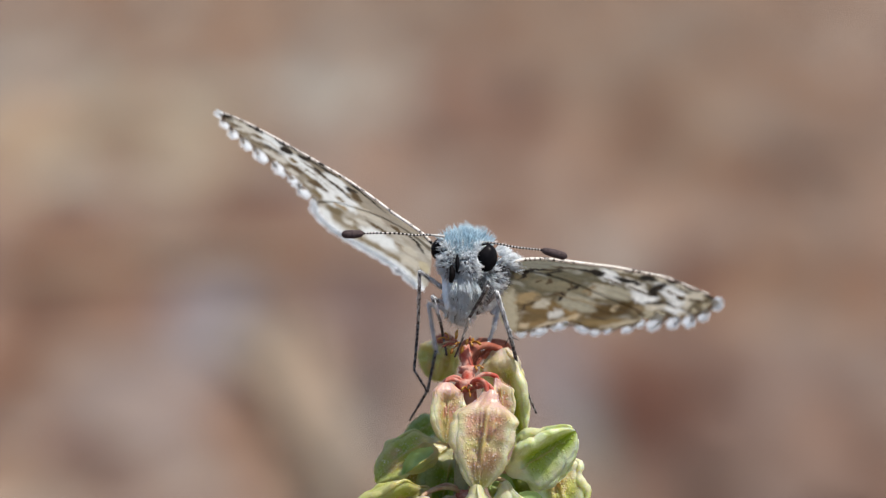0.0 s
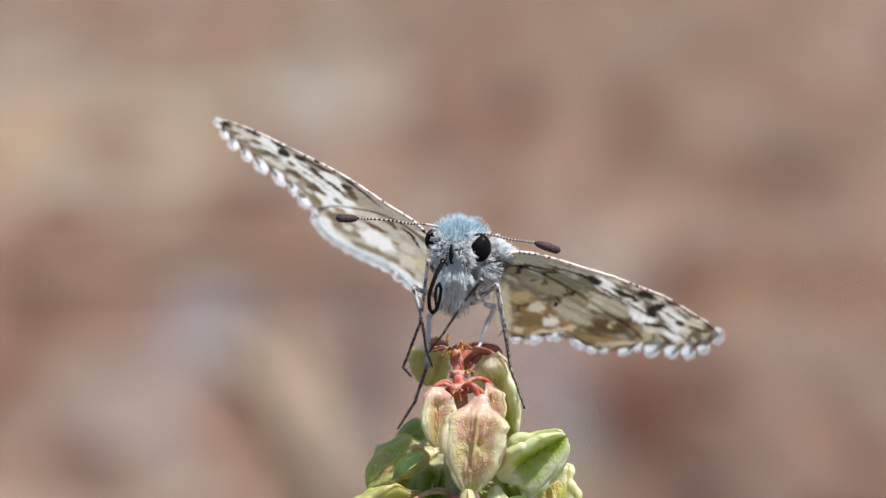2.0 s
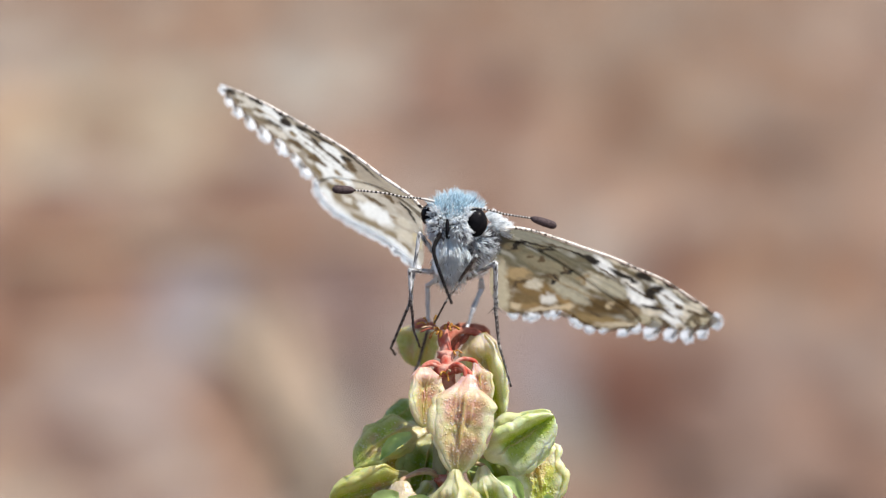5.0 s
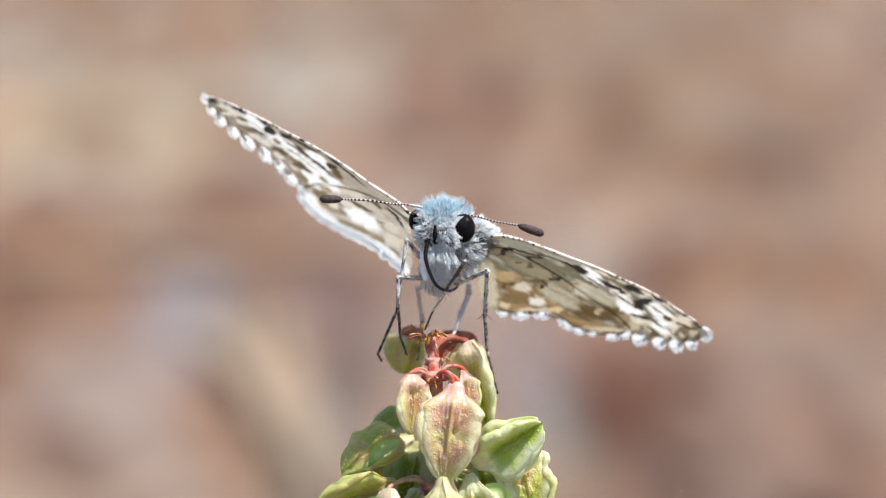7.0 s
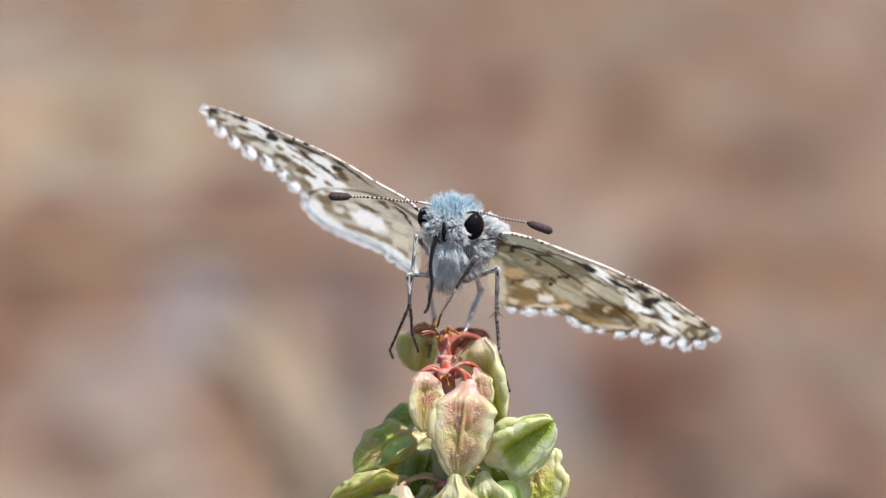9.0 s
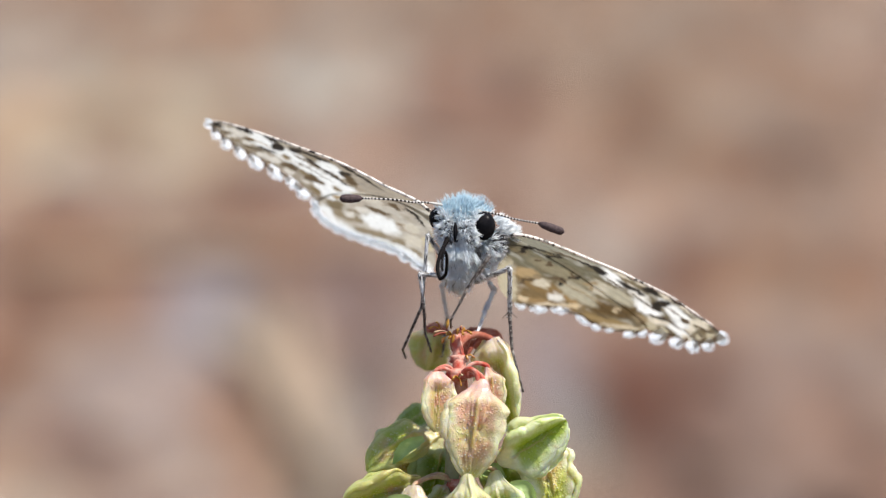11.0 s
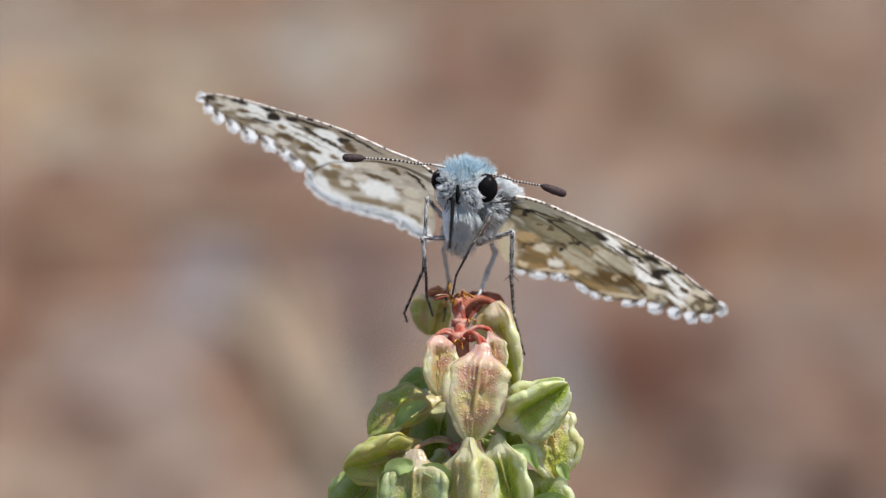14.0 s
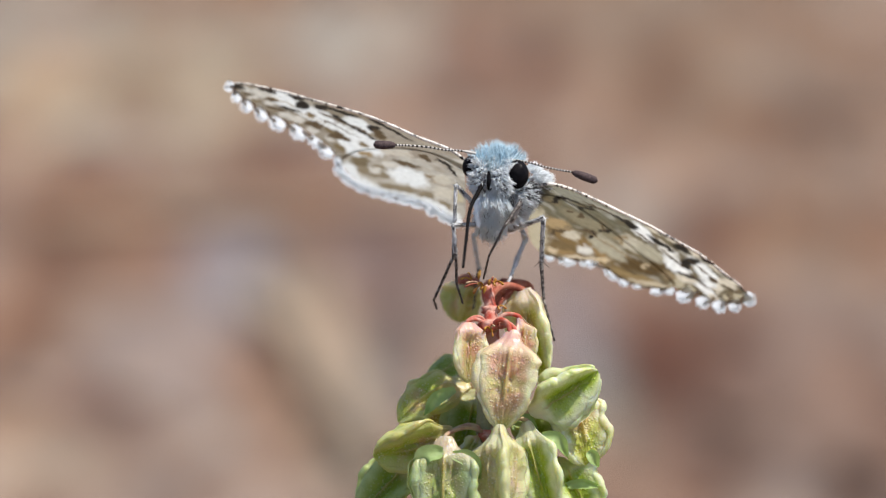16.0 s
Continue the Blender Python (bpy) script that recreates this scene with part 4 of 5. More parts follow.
CELLS_L = [
    (500, 175, 29.2, 12.2, 20, WHITE_DIMMED), (466, 166, 17.5, 7.8, 16, PEARL), (526, 212, 12.9, 7.2, 18, PEARL), (503, 203, 11.7, 5.7, 15, PEARL), (563, 206, 31.5, 11.4, 22, WHITE_DIMMED), (573, 220, 23.3, 8.6, 25, WHITE_DIMMED), (633, 222, 25.7, 10.1, 26, WHITE_DIMMED),
    (617, 236, 28.0, 8.6, 26, WHITE_DIMMED), (650, 247, 23.3, 7.2, 24, WHITE_DIMMED), (614, 252, 15.1, 10.1, 20, WHITE_DIMMED), (630, 265, 18.7, 11.4, 14, WHITE_DIMMED), (664, 264, 21.0, 11.4, 14, WHITE_DIMMED), (538, 198, 18.7, 5.7, 22, WHITE_DIMMED), (446, 171, 10.5, 5.7, 12, PEARL),
    (476, 186, 10.5, 5.7, 14, PEARL), (552, 229, 10.5, 7.2, 20, PEARL), (586, 243, 9.3, 7.2, 20, PEARL), (436, 158, 11.7, 4.3, 12, PEARL)]
CELLS_L2 = [
    (723, 313, 34.6, 14.1, 18, WHITE_DIMMED), (690, 292, 15.1, 5.1, 10, PEARL), (664, 302, 10.8, 5.1, 4, PEARL), (783, 341, 16.2, 10.2, 14, (0.50, 0.47, 0.40)), (620, 304, 15.1, 12.8, 40, WHITE_DIMMED), (650, 329, 45.4, 9.0, 26, WHITE_DIMMED), (712, 349, 49.7, 8.3, 13, WHITE_DIMMED),
    (770, 366, 28.1, 7.7, 30, WHITE_DIMMED), (800, 383, 15.1, 7.7, 20, WHITE_DIMMED), (700, 268, 28.1, 7.7, 10, (0.46, 0.43, 0.37)), (782, 318, 15.1, 7.7, 12, (0.48, 0.45, 0.38))]
BARS_L = [
    (424, 154, 14.0, 3.4, 12, DARK), (473, 160, 16.2, 3.9, 16, DARK), (527, 174, 14.0, 3.9, 16, DARK), (535, 186, 11.9, 6.4, 20, DARK), (569, 190, 13.0, 4.7, 12, DARK), (610, 216, 23.8, 2.4, 31, DARK), (606, 199, 28.1, 2.4, 17, DARK),
    (658, 227, 11.9, 5.1, 12, DARK), (672, 239, 16.2, 5.1, 36, BROWN), (648, 239, 23.8, 1.5, 28, DARK), (514, 194, 17.3, 2.5, 12, DARK), (555, 221, 15.1, 6.0, 15, BROWN), (592, 239, 13.0, 6.8, 10, BROWN), (478, 176, 11.9, 3.1, 16, BROWN),
    (684, 226, 47.5, 2.2, 27, DARK), (486, 193, 21.6, 2.5, 16, BROWN), (548, 203, 8.6, 3.4, 24, OLIVE), (590, 210, 25.9, 1.5, 25, BROWN)]
BARS_L2 = [
    (755, 281, 11.9, 3.9, 30, BROWN), (785, 288, 16.2, 2.5, 30, DARK), (800, 302, 13.0, 2.5, 50, DARK), (580, 230, 9.7, 4.2, 20, OLIVE), (609, 245, 9.7, 3.1, 30, BROWN), (644, 256, 9.7, 3.1, 30, OLIVE), (450, 178, 9.7, 2.5, 14, OLIVE),
    (436, 166, 9.7, 2.2, 12, BROWN), (524, 220, 9.7, 2.9, 18, OLIVE), (600, 226, 36.7, 1.0, 26, BROWN), (640, 232, 28.1, 1.0, 27, BROWN), (500, 180, 25.9, 0.8, 20, TAN), (560, 212, 25.9, 0.8, 23, TAN), (602, 262, 8.6, 5.1, 30, OLIVE), (646, 272, 13.0, 3.4, 10, TAN)]

COAT_R = (ground_r, BANDS_R + CELLS_R + CELLS_R2 + BARS_R + BARS_R2 + VEINS_R, 1.0, ((0.86, 0.51), 0.26, 0.34, 1.0))
COAT_L = (ground_l, BANDS_L + CELLS_L + CELLS_L2 + BARS_L + BARS_L2, 3.0, ((-0.96, -0.28), 0.20, 0.22, 0.9))
forewing_r = wing_sheet("forewing", right, [(945, 331), (975, 328), (1010, 337), (1050, 355), (1100, 379), (1150, 403), (1200, 431), (1240, 454), (1280, 485), (1310, 507), (1330, 526)],
                        [(947, 342), (989, 350), (1038, 377), (1088, 413), (1138, 453), (1174, 482), (1200, 513), (1228, 521), (1258, 529), (1285, 536), (1310, 538), (1332, 530)], COAT_R, 0)
hindwing_r = wing_sheet("hindwing", right, [(947, 341), (989, 349), (1038, 376), (1088, 412), (1138, 452), (1174, 481), (1195, 501)],
                        [(938, 366), (936, 418), (962, 450), (1010, 458), (1055, 464), (1085, 484), (1112, 499), (1150, 509), (1180, 513), (1196, 505)], COAT_R, 0.8)
forewing_l = wing_sheet("forewing", left, [(822, 286), (800, 270), (775, 259), (740, 246), (700, 228), (650, 208), (600, 193), (550, 178), (500, 164), (450, 153), (420, 149), (404, 151)],
                        [(818, 300), (770, 274), (720, 264), (670, 264), (630, 268), (603, 282), (580, 258), (556, 240), (530, 224), (500, 211), (470, 198), (440, 180), (420, 166), (405, 154)], COAT_L, 0)
hindwing_l = wing_sheet("hindwing", left, [(820, 292), (770, 272), (720, 262), (670, 262), (630, 266), (606, 276)],
                        [(824, 330), (822, 385), (800, 385), (775, 366), (735, 352), (690, 340), (650, 328), (622, 312), (605, 290), (603, 280)], COAT_L, 0.8)

margin(right, forewing_r, [(1319, 526, 15, 8, 9), (1296, 535, 10, 14, 8), (1268, 534, 8, 15, 8), (1240, 526, 8, 15, 8.5), (1208, 514, 8, 15, 11)], 0, VEIN)
margin(right, hindwing_r, [(1184, 511, 4, 9, 6), (1164, 510, 2, 11, 10), (1128, 503, -2, 7, 6), (1106, 496, -3, 9, 7), (1086, 480, -8, 10, 11), (1042, 459, -1, 12, 11), (1004, 457, -2, 12, 11), (974, 452, -5, 8, 7)], 20, VEIN)
margin(left, forewing_l, [(412, 155, -14, -4, 6.5), (425, 170, -14, 4, 7.5), (444, 184, -14, 7, 8), (468, 198, -12, 9, 10), (497, 212, -12, 11, 11.5), (533, 228, -11, 12, 12.5), (562, 246, -9, 13, 10), (582, 262, -10, 14, 10)], 40, VEIN)
margin(left, hindwing_l, [(604, 282, -10, 5, 8), (606, 298, -10, 9, 9), (620, 314, -7, 12, 10), (640, 325, -4, 12, 11), (664, 333, -2, 13, 12), (690, 339, -1, 13, 12), (716, 346, -1, 13, 12), (742, 353, -3, 13, 11), (768, 364, -7, 13, 10), (788, 376, -8, 13, 11), (806, 386, -5, 14, 10)], 60, FRINGE)

ribbon("costa", right, forewing_r, [(945, 330), (975, 326), (1010, 335), (1050, 352), (1100, 376), (1150, 400), (1200, 428), (1240, 451), (1280, 482), (1312, 507)], 3.2, COSTA, 1.0)
ribbon("costa", left, forewing_l, [(822, 283), (800, 267), (775, 256), (740, 243), (700, 225), (650, 205), (600, 190), (550, 176), (500, 162), (450, 151), (418, 147)], 3.2, COSTA, 1.0)


def on_body(verts):
    return [Vector(v) - BODY for v in verts]


def body_part(name, shape, material, label=""):
    return part(name, mesh(name, on_body(shape[0]), shape[1], material), butterfly, label)


def b_at(x, y, w):
    return at(x, y, w) - BODY


body_part("head", blob(at(873, 310, 4), (X * 34, Y * 38, Z * 30), 0.05), SKIN)
body_part("thorax", blob(at(890, 345, -75), (X * 44, Y * 52, Z * 74), 0.05), SKIN)
body_part("chest", blob(at(871, 368, 10), (X * 25, Y * 40, Z * 32), 0.08, seed=4), SKIN)
body_part("abdomen", tube(curve_through([at(892, 352, -100), at(900, 365, -180), at(910, 378, -260), at(918, 388, -330)], 6), np.interp(np.arange(19), [0, 4, 10, 16, 18], [40, 40, 34, 22, 6]) * U, 16), SKIN)
body_part("eye", blob(at(914, 309, 20), (X * 22 + Z * 4, Y * 26, Z * 20), 0.0, 18, 26), EYE)
body_part("eye", blob(at(837, 296, 8), (X * 19 - Z * 5, Y * 21, Z * 20), 0.0, 18, 26), EYE)
body_part("palp", blob(at(852, 320, 34), (X * 12, Y * 24, Z * 16), 0.1, seed=2), SKIN)
body_part("palp", blob(at(886, 326, 36), (X * 15, Y * 27, Z * 18), 0.1, seed=3), SKIN)
# the slit between the palps: a raised blob whose black stands for its shade
body_part("proboscis_groove", blob(at(865, 320, 57), (X * 3.8 + Y * 0.4, Y * 17, Z * 5), 0.35, 8, 10), EYE)

# fur, patch by patch
head_c = at(873, 310, 4) - BODY
thorax_c = at(890, 345, -75) - BODY
chest_c = at(871, 370, 10) - BODY
BARE = ((at(921, 309, 20) - BODY, 18 * U), (at(829, 294, 8) - BODY, 13 * U), (at(865, 320, 56) - BODY, 5 * U))
fur("crown_fur", [(head_c, (X * 34, Y * 36, Z * 32), (-0.05, 1, 0.25), 1000, 34, (-0.02, 0.75, 0.06), 0.30),
                  (head_c, (X * 33, Y * 36, Z * 31), (0.0, 0.8, 0.8), 420, 18, (0.0, 0.6, 0.2), 0.25),
                  (at(900, 300, -12) - BODY, (X * 26, Y * 32, Z * 26), (0.35, 1, 0.25), 220, 25, (0.35, 0.65, 0.06), 0.34)], FUR_BLUE, butterfly, 0.8, "powder-blue upright fur", BARE, 0.35)
fur("nape_fur", [(thorax_c, (X * 54, Y * 56, Z * 74), (-0.1, 1, 0.4), 380, 38, (0.06, 0.9, 0.1), 0.22)], FUR_BLUE, butterfly, 0.9, bare=BARE, clump=0.3)
fur("neck_fur", [(at(930, 310, -50) - BODY, (X * 38 - Y * 18, Y * 15, Z * 26), (0.35, 0.8, 0.55), 900, 22, (0.75, 0.10, 0.02), 0.24)], FUR_WHITE, butterfly, 1.1, "dense white neck fur", BARE)
fur("face_fur", [(head_c, (X * 34, Y * 36, Z * 31), (0, 0.0, 1), 560, 17, (0, 0.15, 0.2), 0.5),
                 (at(850, 316, 34) - BODY, (X * 14, Y * 27, Z * 16), (-0.3, 0, 1), 420, 17, (-0.35, -0.15, 0.25), 0.5),
                 (at(884, 322, 36) - BODY, (X * 17, Y * 29, Z * 18), (0.2, 0, 1), 560, 17, (0.1, -0.35, 0.25), 0.5),
                 (at(900, 308, 24) - BODY, (X * 8, Y * 26, Z * 20), (0.2, 0, 1), 240, 13, (0.25, 0.1, 0.3), 0.4)], FUR_WHITE, butterfly, 1.25, "short white face scales", BARE, 0.35)
fur("dark_flecks", [(head_c, (X * 35, Y * 37, Z * 32), (0, 0.1, 1), 60, 15, (0.05, 0.1, 0.3), 0.6),
                    (at(886, 324, 37) - BODY, (X * 16, Y * 28, Z * 18), (0.2, 0, 1), 36, 15, (0.1, -0.3, 0.3), 0.6),
                    (at(850, 320, 35) - BODY, (X * 13, Y * 26, Z * 16), (-0.3, 0, 1), 36, 15, (-0.3, -0.1, 0.3), 0.6)], FUR_DARK, butterfly, 1.1, "scattered dark face hairs", BARE, 0.3)
fur("chest_fur", [(chest_c, (X * 24, Y * 42, Z * 34), (0, -0.25, 1), 1400, 30, (-0.03, -1.6, 0.05), 0.20),
                  (at(872, 384, 18) - BODY, (X * 18, Y * 20, Z * 20), (0, -0.5, 1), 320, 24, (0.05, -1.4, 0.08), 0.26),
                  (at(872, 346, 32) - BODY, (X * 23, Y * 14, Z * 15), (0, -0.4, 1), 300, 44, (0.02, -1.7, 0.10), 0.2)], FUR_SILK, butterfly, 0.95, "long silky bluish-white chest fur", BARE, 0.6)
fur("chest_flecks", [(chest_c, (X * 30, Y * 43, Z * 35), (0.1, -0.25, 1), 70, 26, (0.0, -1.5, 0.05), 0.25)], FUR_DARK, butterfly, 0.8, "a few dark chest hairs", BARE)
fur("collar_fur", [(thorax_c, (X * 42, Y * 48, Z * 72), (0.8, 0.8, 0.35), 420, 20, (0.5, 0.3, 0.05), 0.22),
                   (thorax_c, (X * 50, Y * 52, Z * 72), (-1, 0.1, 0.4), 90, 10, (-0.3, 0.2, 0.1), 0.25),
                   (thorax_c, (X * 48, Y * 54, Z * 74), (0.1, -1, 0.4), 420, 22, (0.1, -0.8, 0.0), 0.25)], FUR_WHITE, butterfly, 1.1, bare=BARE)
fur("shoulder_fur", [(at(924, 344, -22) - BODY, (X * 16, Y * 20, Z * 20), (0.8, 0.0, 0.6), 110, 28, (0.95, -0.25, 0.10), 0.2),
                     (at(928, 338, -10) - BODY, (X * 22, Y * 14, Z * 24), (0.6, 0.2, 0.8), 150, 18, (0.75, -0.05, 0.2), 0.25),
                     (at(908, 362, 22) - BODY, (X * 14, Y * 20, Z * 10), (0.3, 0, 1), 60, 20, (0.3, -0.7, 0.1), 0.25)], FUR_DARK, butterfly, 0.8, "grey-black shoulder hairs", BARE)
fur("shoulder_hair", [(at(922, 346, -24) - BODY, (X * 16, Y * 20, Z * 20), (0.8, -0.1, 0.6), 420, 26, (0.95, -0.30, 0.10), 0.2),
                      (at(918, 344, -8) - BODY, (X * 18, Y * 20, Z * 24), (0.5, -0.1, 0.8), 240, 26, (0.75, -0.35, 0.15), 0.2),
                      (at(904, 372, -6) - BODY, (X * 18, Y * 26, Z * 22), (0.5, -0.2, 0.8), 150, 18, (0.5, -0.9, 0.1), 0.2)], FUR_WHITE, butterfly, 1.1, bare=BARE)
fur("eyelash", [(at(841, 300, 24) - BODY, (X * 6, Y * 24, Z * 8), (-0.6, 0.2, 0.8), 90, 11, (-0.8, 0.25, 0.1), 0.15)], FUR_WHITE, butterfly, 1.3)
fur("abdomen_fur", [(at(902, 368, -190) - BODY, (X * 40, Y * 38, Z * 140), (0, -0.3, 1), 600, 16, (0, -0.3, -0.4), 0.3)], FUR_WHITE, butterfly, 1.2)
# the smooth pale coxa of the fore leg beside the chest fur
body_part("coxa", blob(at(847, 366, 36), (X * 9 + Y * 2, Y * 40 - X * 2, Z * 9), 0.10, 16, 14, 7.0), COXA, "smooth pale blue-white coxa")


def antenna(points, club, name="antenna"):
    """A ringed black and white shaft; its brown club is a part of it."""
    base = at(*points[0])
    line = [p - base for p in curve_through([at(*p) for p in points], 9)]
    sides = 8
    radii = [1.7 * U + (0.7 * U if i < 7 else 0) for i in range(len(line))]
    v, f = tube(line, radii, sides)
    first = 8
    slots = [0 if i // sides < first or (i // sides) % 2 else 1 for i in range(len(f))]
    shaft = part(name, mesh(name, v, f, [RING, HORN], slots), butterfly, "black and white ringed feeler", Matrix.Translation(base - BODY))
    pts = [p - base for p in curve_through([at(*p) for p in club], 6)]
    n = len(pts)
    v, f = tube(pts, [U * r for r in np.interp(np.linspace(0, 1, n), [0, 0.12, 0.5, 0.88, 0.97, 1], [2.5, 6.2, 7.8, 7.4, 5.5, 2.5])], 12)
    part("club", mesh("club", v, f, CLUB), shaft, "velvety dark brown club")
    return shaft


feeler_l = antenna([(842, 272, 30), (815, 267, 40), (790, 266, 46), (760, 261, 52), (725, 258, 56), (700, 257, 58)], [(700, 257, 58), (682, 257, 60), (661, 256, 62)])
feeler_r = antenna([(894, 284, 26), (915, 284, 24), (940, 289, 20), (965, 296, 16), (990, 301, 12), (1013, 305, 10)], [(1013, 305, 10), (1035, 313, 6), (1057, 321, 2)])


def limb(name, parent, long, r0, r1, material, hairy=0):
    """A rigid piece of a leg along its own -z, from the joint at its origin."""
    n = 9
    pts = [Vector((0, 0, -long * i / (n - 1))) for i in range(n)]
    radii = [(r0 + (r1 - r0) * i / (n - 1)) * (1 + 0.06 * math.sin(i * 2.1)) * U for i in range(n)]
    v, f = tube(pts, radii, 8)
    if hairy:
        z = rng.uniform(-long, -0.1 * long, hairy)
        a = rng.uniform(0, 6.283, hairy)
        roots = np.stack([r1 * 0.7 * U * np.cos(a), r1 * 0.7 * U * np.sin(a), z], 1)
        ways = np.stack([np.cos(a) * 0.5, np.sin(a) * 0.5, -np.ones(hairy)], 1)
        hv, hf = strands(roots, ways, rng.uniform(6, 12, hairy) * U, 0.5 * U)
        n0 = len(v)
        v, f = list(v) + [Vector(p) for p in hv], list(f) + [tuple(i + n0 for i in q) for q in hf]
    return part(name, mesh(name, v, f, material), parent)


# ---- legs: name, then hip (on the body), and rows of seconds with knee, ankle, bend and foot on the board ----
LEGS = {
    "fore": ((905, 392, 30), (5.5, 3.6, 2.4, 2.0, 1.8, 1.6), [
        (0.0, (908, 391, 66), (878, 444, 70), (860, 490, 66), (845, 526, 38)),
        (1.0, (911, 380, 66), (881, 435, 70), (866, 475, 42), (850, 510, 34)),
        (1.5, (912, 378, 66), (872, 432, 72), (840, 475, 70), (818, 505, 30)),
        (2.0, (911, 376, 66), (881, 416, 72), (845, 470, 70), (814, 511, 30)),
        (3.0, (912, 377, 66), (880, 420, 72), (855, 458, 70), (832, 490, 30)),
        (3.7, (914, 376, 66), (884, 418, 72), (860, 455, 70), (838, 490, 30)),
        (5.8, (924, 372, 66), (893, 418, 72), (868, 458, 70), (852, 491, 30)),
        (16.0, (921, 358, 66), (892, 402, 72), (866, 452, 70), (856, 492, 30))]),
    "middle": ((900, 408, -20), (4.8, 4.4, 3.5, 2.5, 2.2, 1.9), [
        (0.0, (927, 402, 20), (942, 486, 16), (957, 545, 14), (985, 616, 30)),
        (1.0, (936, 390, 20), (944, 480, 16), (955, 538, 14), (982, 607, 30)),
        (2.0, (942, 386, 20), (949, 468, 16), (958, 530, 14), (982, 602, 30)),
        (3.7, (946, 386, 20), (951, 470, 16), (958, 530, 14), (981, 603, 30)),
        (6.5, (960, 388, 20), (958, 470, 16), (962, 530, 14), (981, 604, 30)),
        (16.0, (961, 386, 20), (958, 467, 16), (962, 530, 14), (981, 602, 30))]),
    "front": ((845, 368, 12), (3.8, 3.4, 2.7, 2.2, 2.0, 1.8), [
        (0.0, (788, 378, 20), (780, 469, 16), (773, 550, 8), (797, 589, 10)),
        (0.5, (796, 368, 20), (786, 462, 16), (768, 548, 8), (790, 575, 10)),
        (1.0, (811, 355, 20), (799, 455, 10), (769, 540, -20), (784, 557, -28)),
        (2.0, (813, 345, 20), (800, 455, 10), (770, 535, -20), (784, 552, -28)),
        (3.0, (815, 330, 20), (801, 455, 10), (770, 535, -20), (777, 550, -28)),
        (6.5, (818, 329, 20), (803, 455, 10), (770, 532, -20), (775, 547, -28)),
        (16.0, (807, 328, 20), (802, 455, 10), (768, 531, -20), (773, 547, -28))]),
    "side": ((850, 398, 14), (4.0, 3.6, 2.8, 2.2, 2.0, 1.8), [
        (0.0, (812, 424, 30), (822, 470, 26), (826, 500, 10), (830, 520, -10)),
        (0.5, (806, 415, 30), (812, 460, 28), (816, 500, 12), (826, 530, -10)),
        (1.0, (795, 403, 34), (802, 450, 32), (811, 510, 14), (823, 539, -8)),
        (2.0, (794, 398, 34), (803, 450, 32), (811, 510, 14), (822, 537, -8)),
        (3.7, (799, 398, 34), (804, 450, 32), (809, 505, 14), (820, 535, -8)),
        (16.0, (802, 398, 34), (807, 448, 32), (808, 502, 14), (819, 537, -8))]),
    "hind": ((855, 405, -60), (4.2, 3.8, 3.0, 2.6, 2.3, 2.0), [
        (0.0, (822, 440, -70), (812, 520, -74), (796, 590, -76), (763, 642, -70)),
        (3.7, (828, 436, -70), (814, 520, -74), (790, 590, -76), (768, 632, -70)),
        (5.8, (838, 420, -100), (847, 476, -120), (842, 520, -180), (838, 545, -220)),
        (16.0, (838, 418, -100), (847, 474, -120), (842, 520, -180), (838, 545, -220))]),
    "rear": ((925, 410, -80), (4.4, 4.0, 3.4, 2.8, 2.4, 2.0), [
        (0.0, (928, 430, -90), (916, 466, -86), (907, 495, -80), (896, 512, -66)),
        (16.0, (930, 424, -90), (914, 462, -86), (904, 490, -80), (896, 510, -66))]),
}

# the body's shift on the board: seconds, right, down
STEP = [
    (0.0, -15.5, 40.5), (0.5, -12, 31), (1.0, -11, 25), (1.5, -12, 19.5), (2.0, -10.5, 15.5), (2.5, -7, 7.5), (3.0, -4, 3.5),
    (3.5, -3, 3.5), (5.8, 7, 6.5), (6.0, 5.5, 6), (6.5, 7, 5.5), (7.0, 5, 3), (7.5, 3, 1.5), (8.0, 2.5, 4), (8.5, 0.5, 2.5), (11.0, -3, 4),
    (11.5, -1.5, 3.5), (12.0, 0, 3), (12.5, -1.5, 3), (13.0, -1, 3), (13.5, -2, 2), (14.0, -2, 1), (14.5, -1, 1), (15.0, -1, 2), (15.5, 0, 3), (16.0, 0, 0)]

# turns of each pair of wings about its hinge: seconds and a turn vector in degrees
LEFT_TURNS = [
    (0.0, 8.7, -1.3, -10.3), (0.5, 6.3, -2.4, -9.4), (1.0, 6.0, -6.0, -11.7), (1.5, 2.9, -5.4, -9.4), (2.0, 1.4, -5.4, -9.1),
    (2.5, -2.9, -5.0, -9.8), (3.0, -2.4, -7.3, -12.6), (3.5, -3.1, -6.1, -11.2), (6.0, 3.8, -7.6, -11.6), (6.5, 2.9, -7.4, -11.2),
    (7.0, 2.7, -6.3, -9.7), (7.5, 1.4, -5.3, -8.3), (8.0, 1.1, -4.9, -7.7), (8.5, 0.7, -4.7, -7.4), (11.0, 1.8, -4.2, -2.8),
    (11.5, 1.2, -3.5, -1.9), (12.0, 0.8, -2.5, -1.5), (12.5, 1.1, -2.2, -1.5), (13.0, 0.8, -1.9, -1.4), (13.5, 0.3, -1.1, -1.3),
    (14.0, -0.3, -1.0, -0.8), (14.5, 0.1, -0.7, -0.4), (15.0, -0.5, -0.6, -0.5), (15.5, 0.1, 0.1, -0.5), (16.0, 0.0, -0.0, -0.0)]
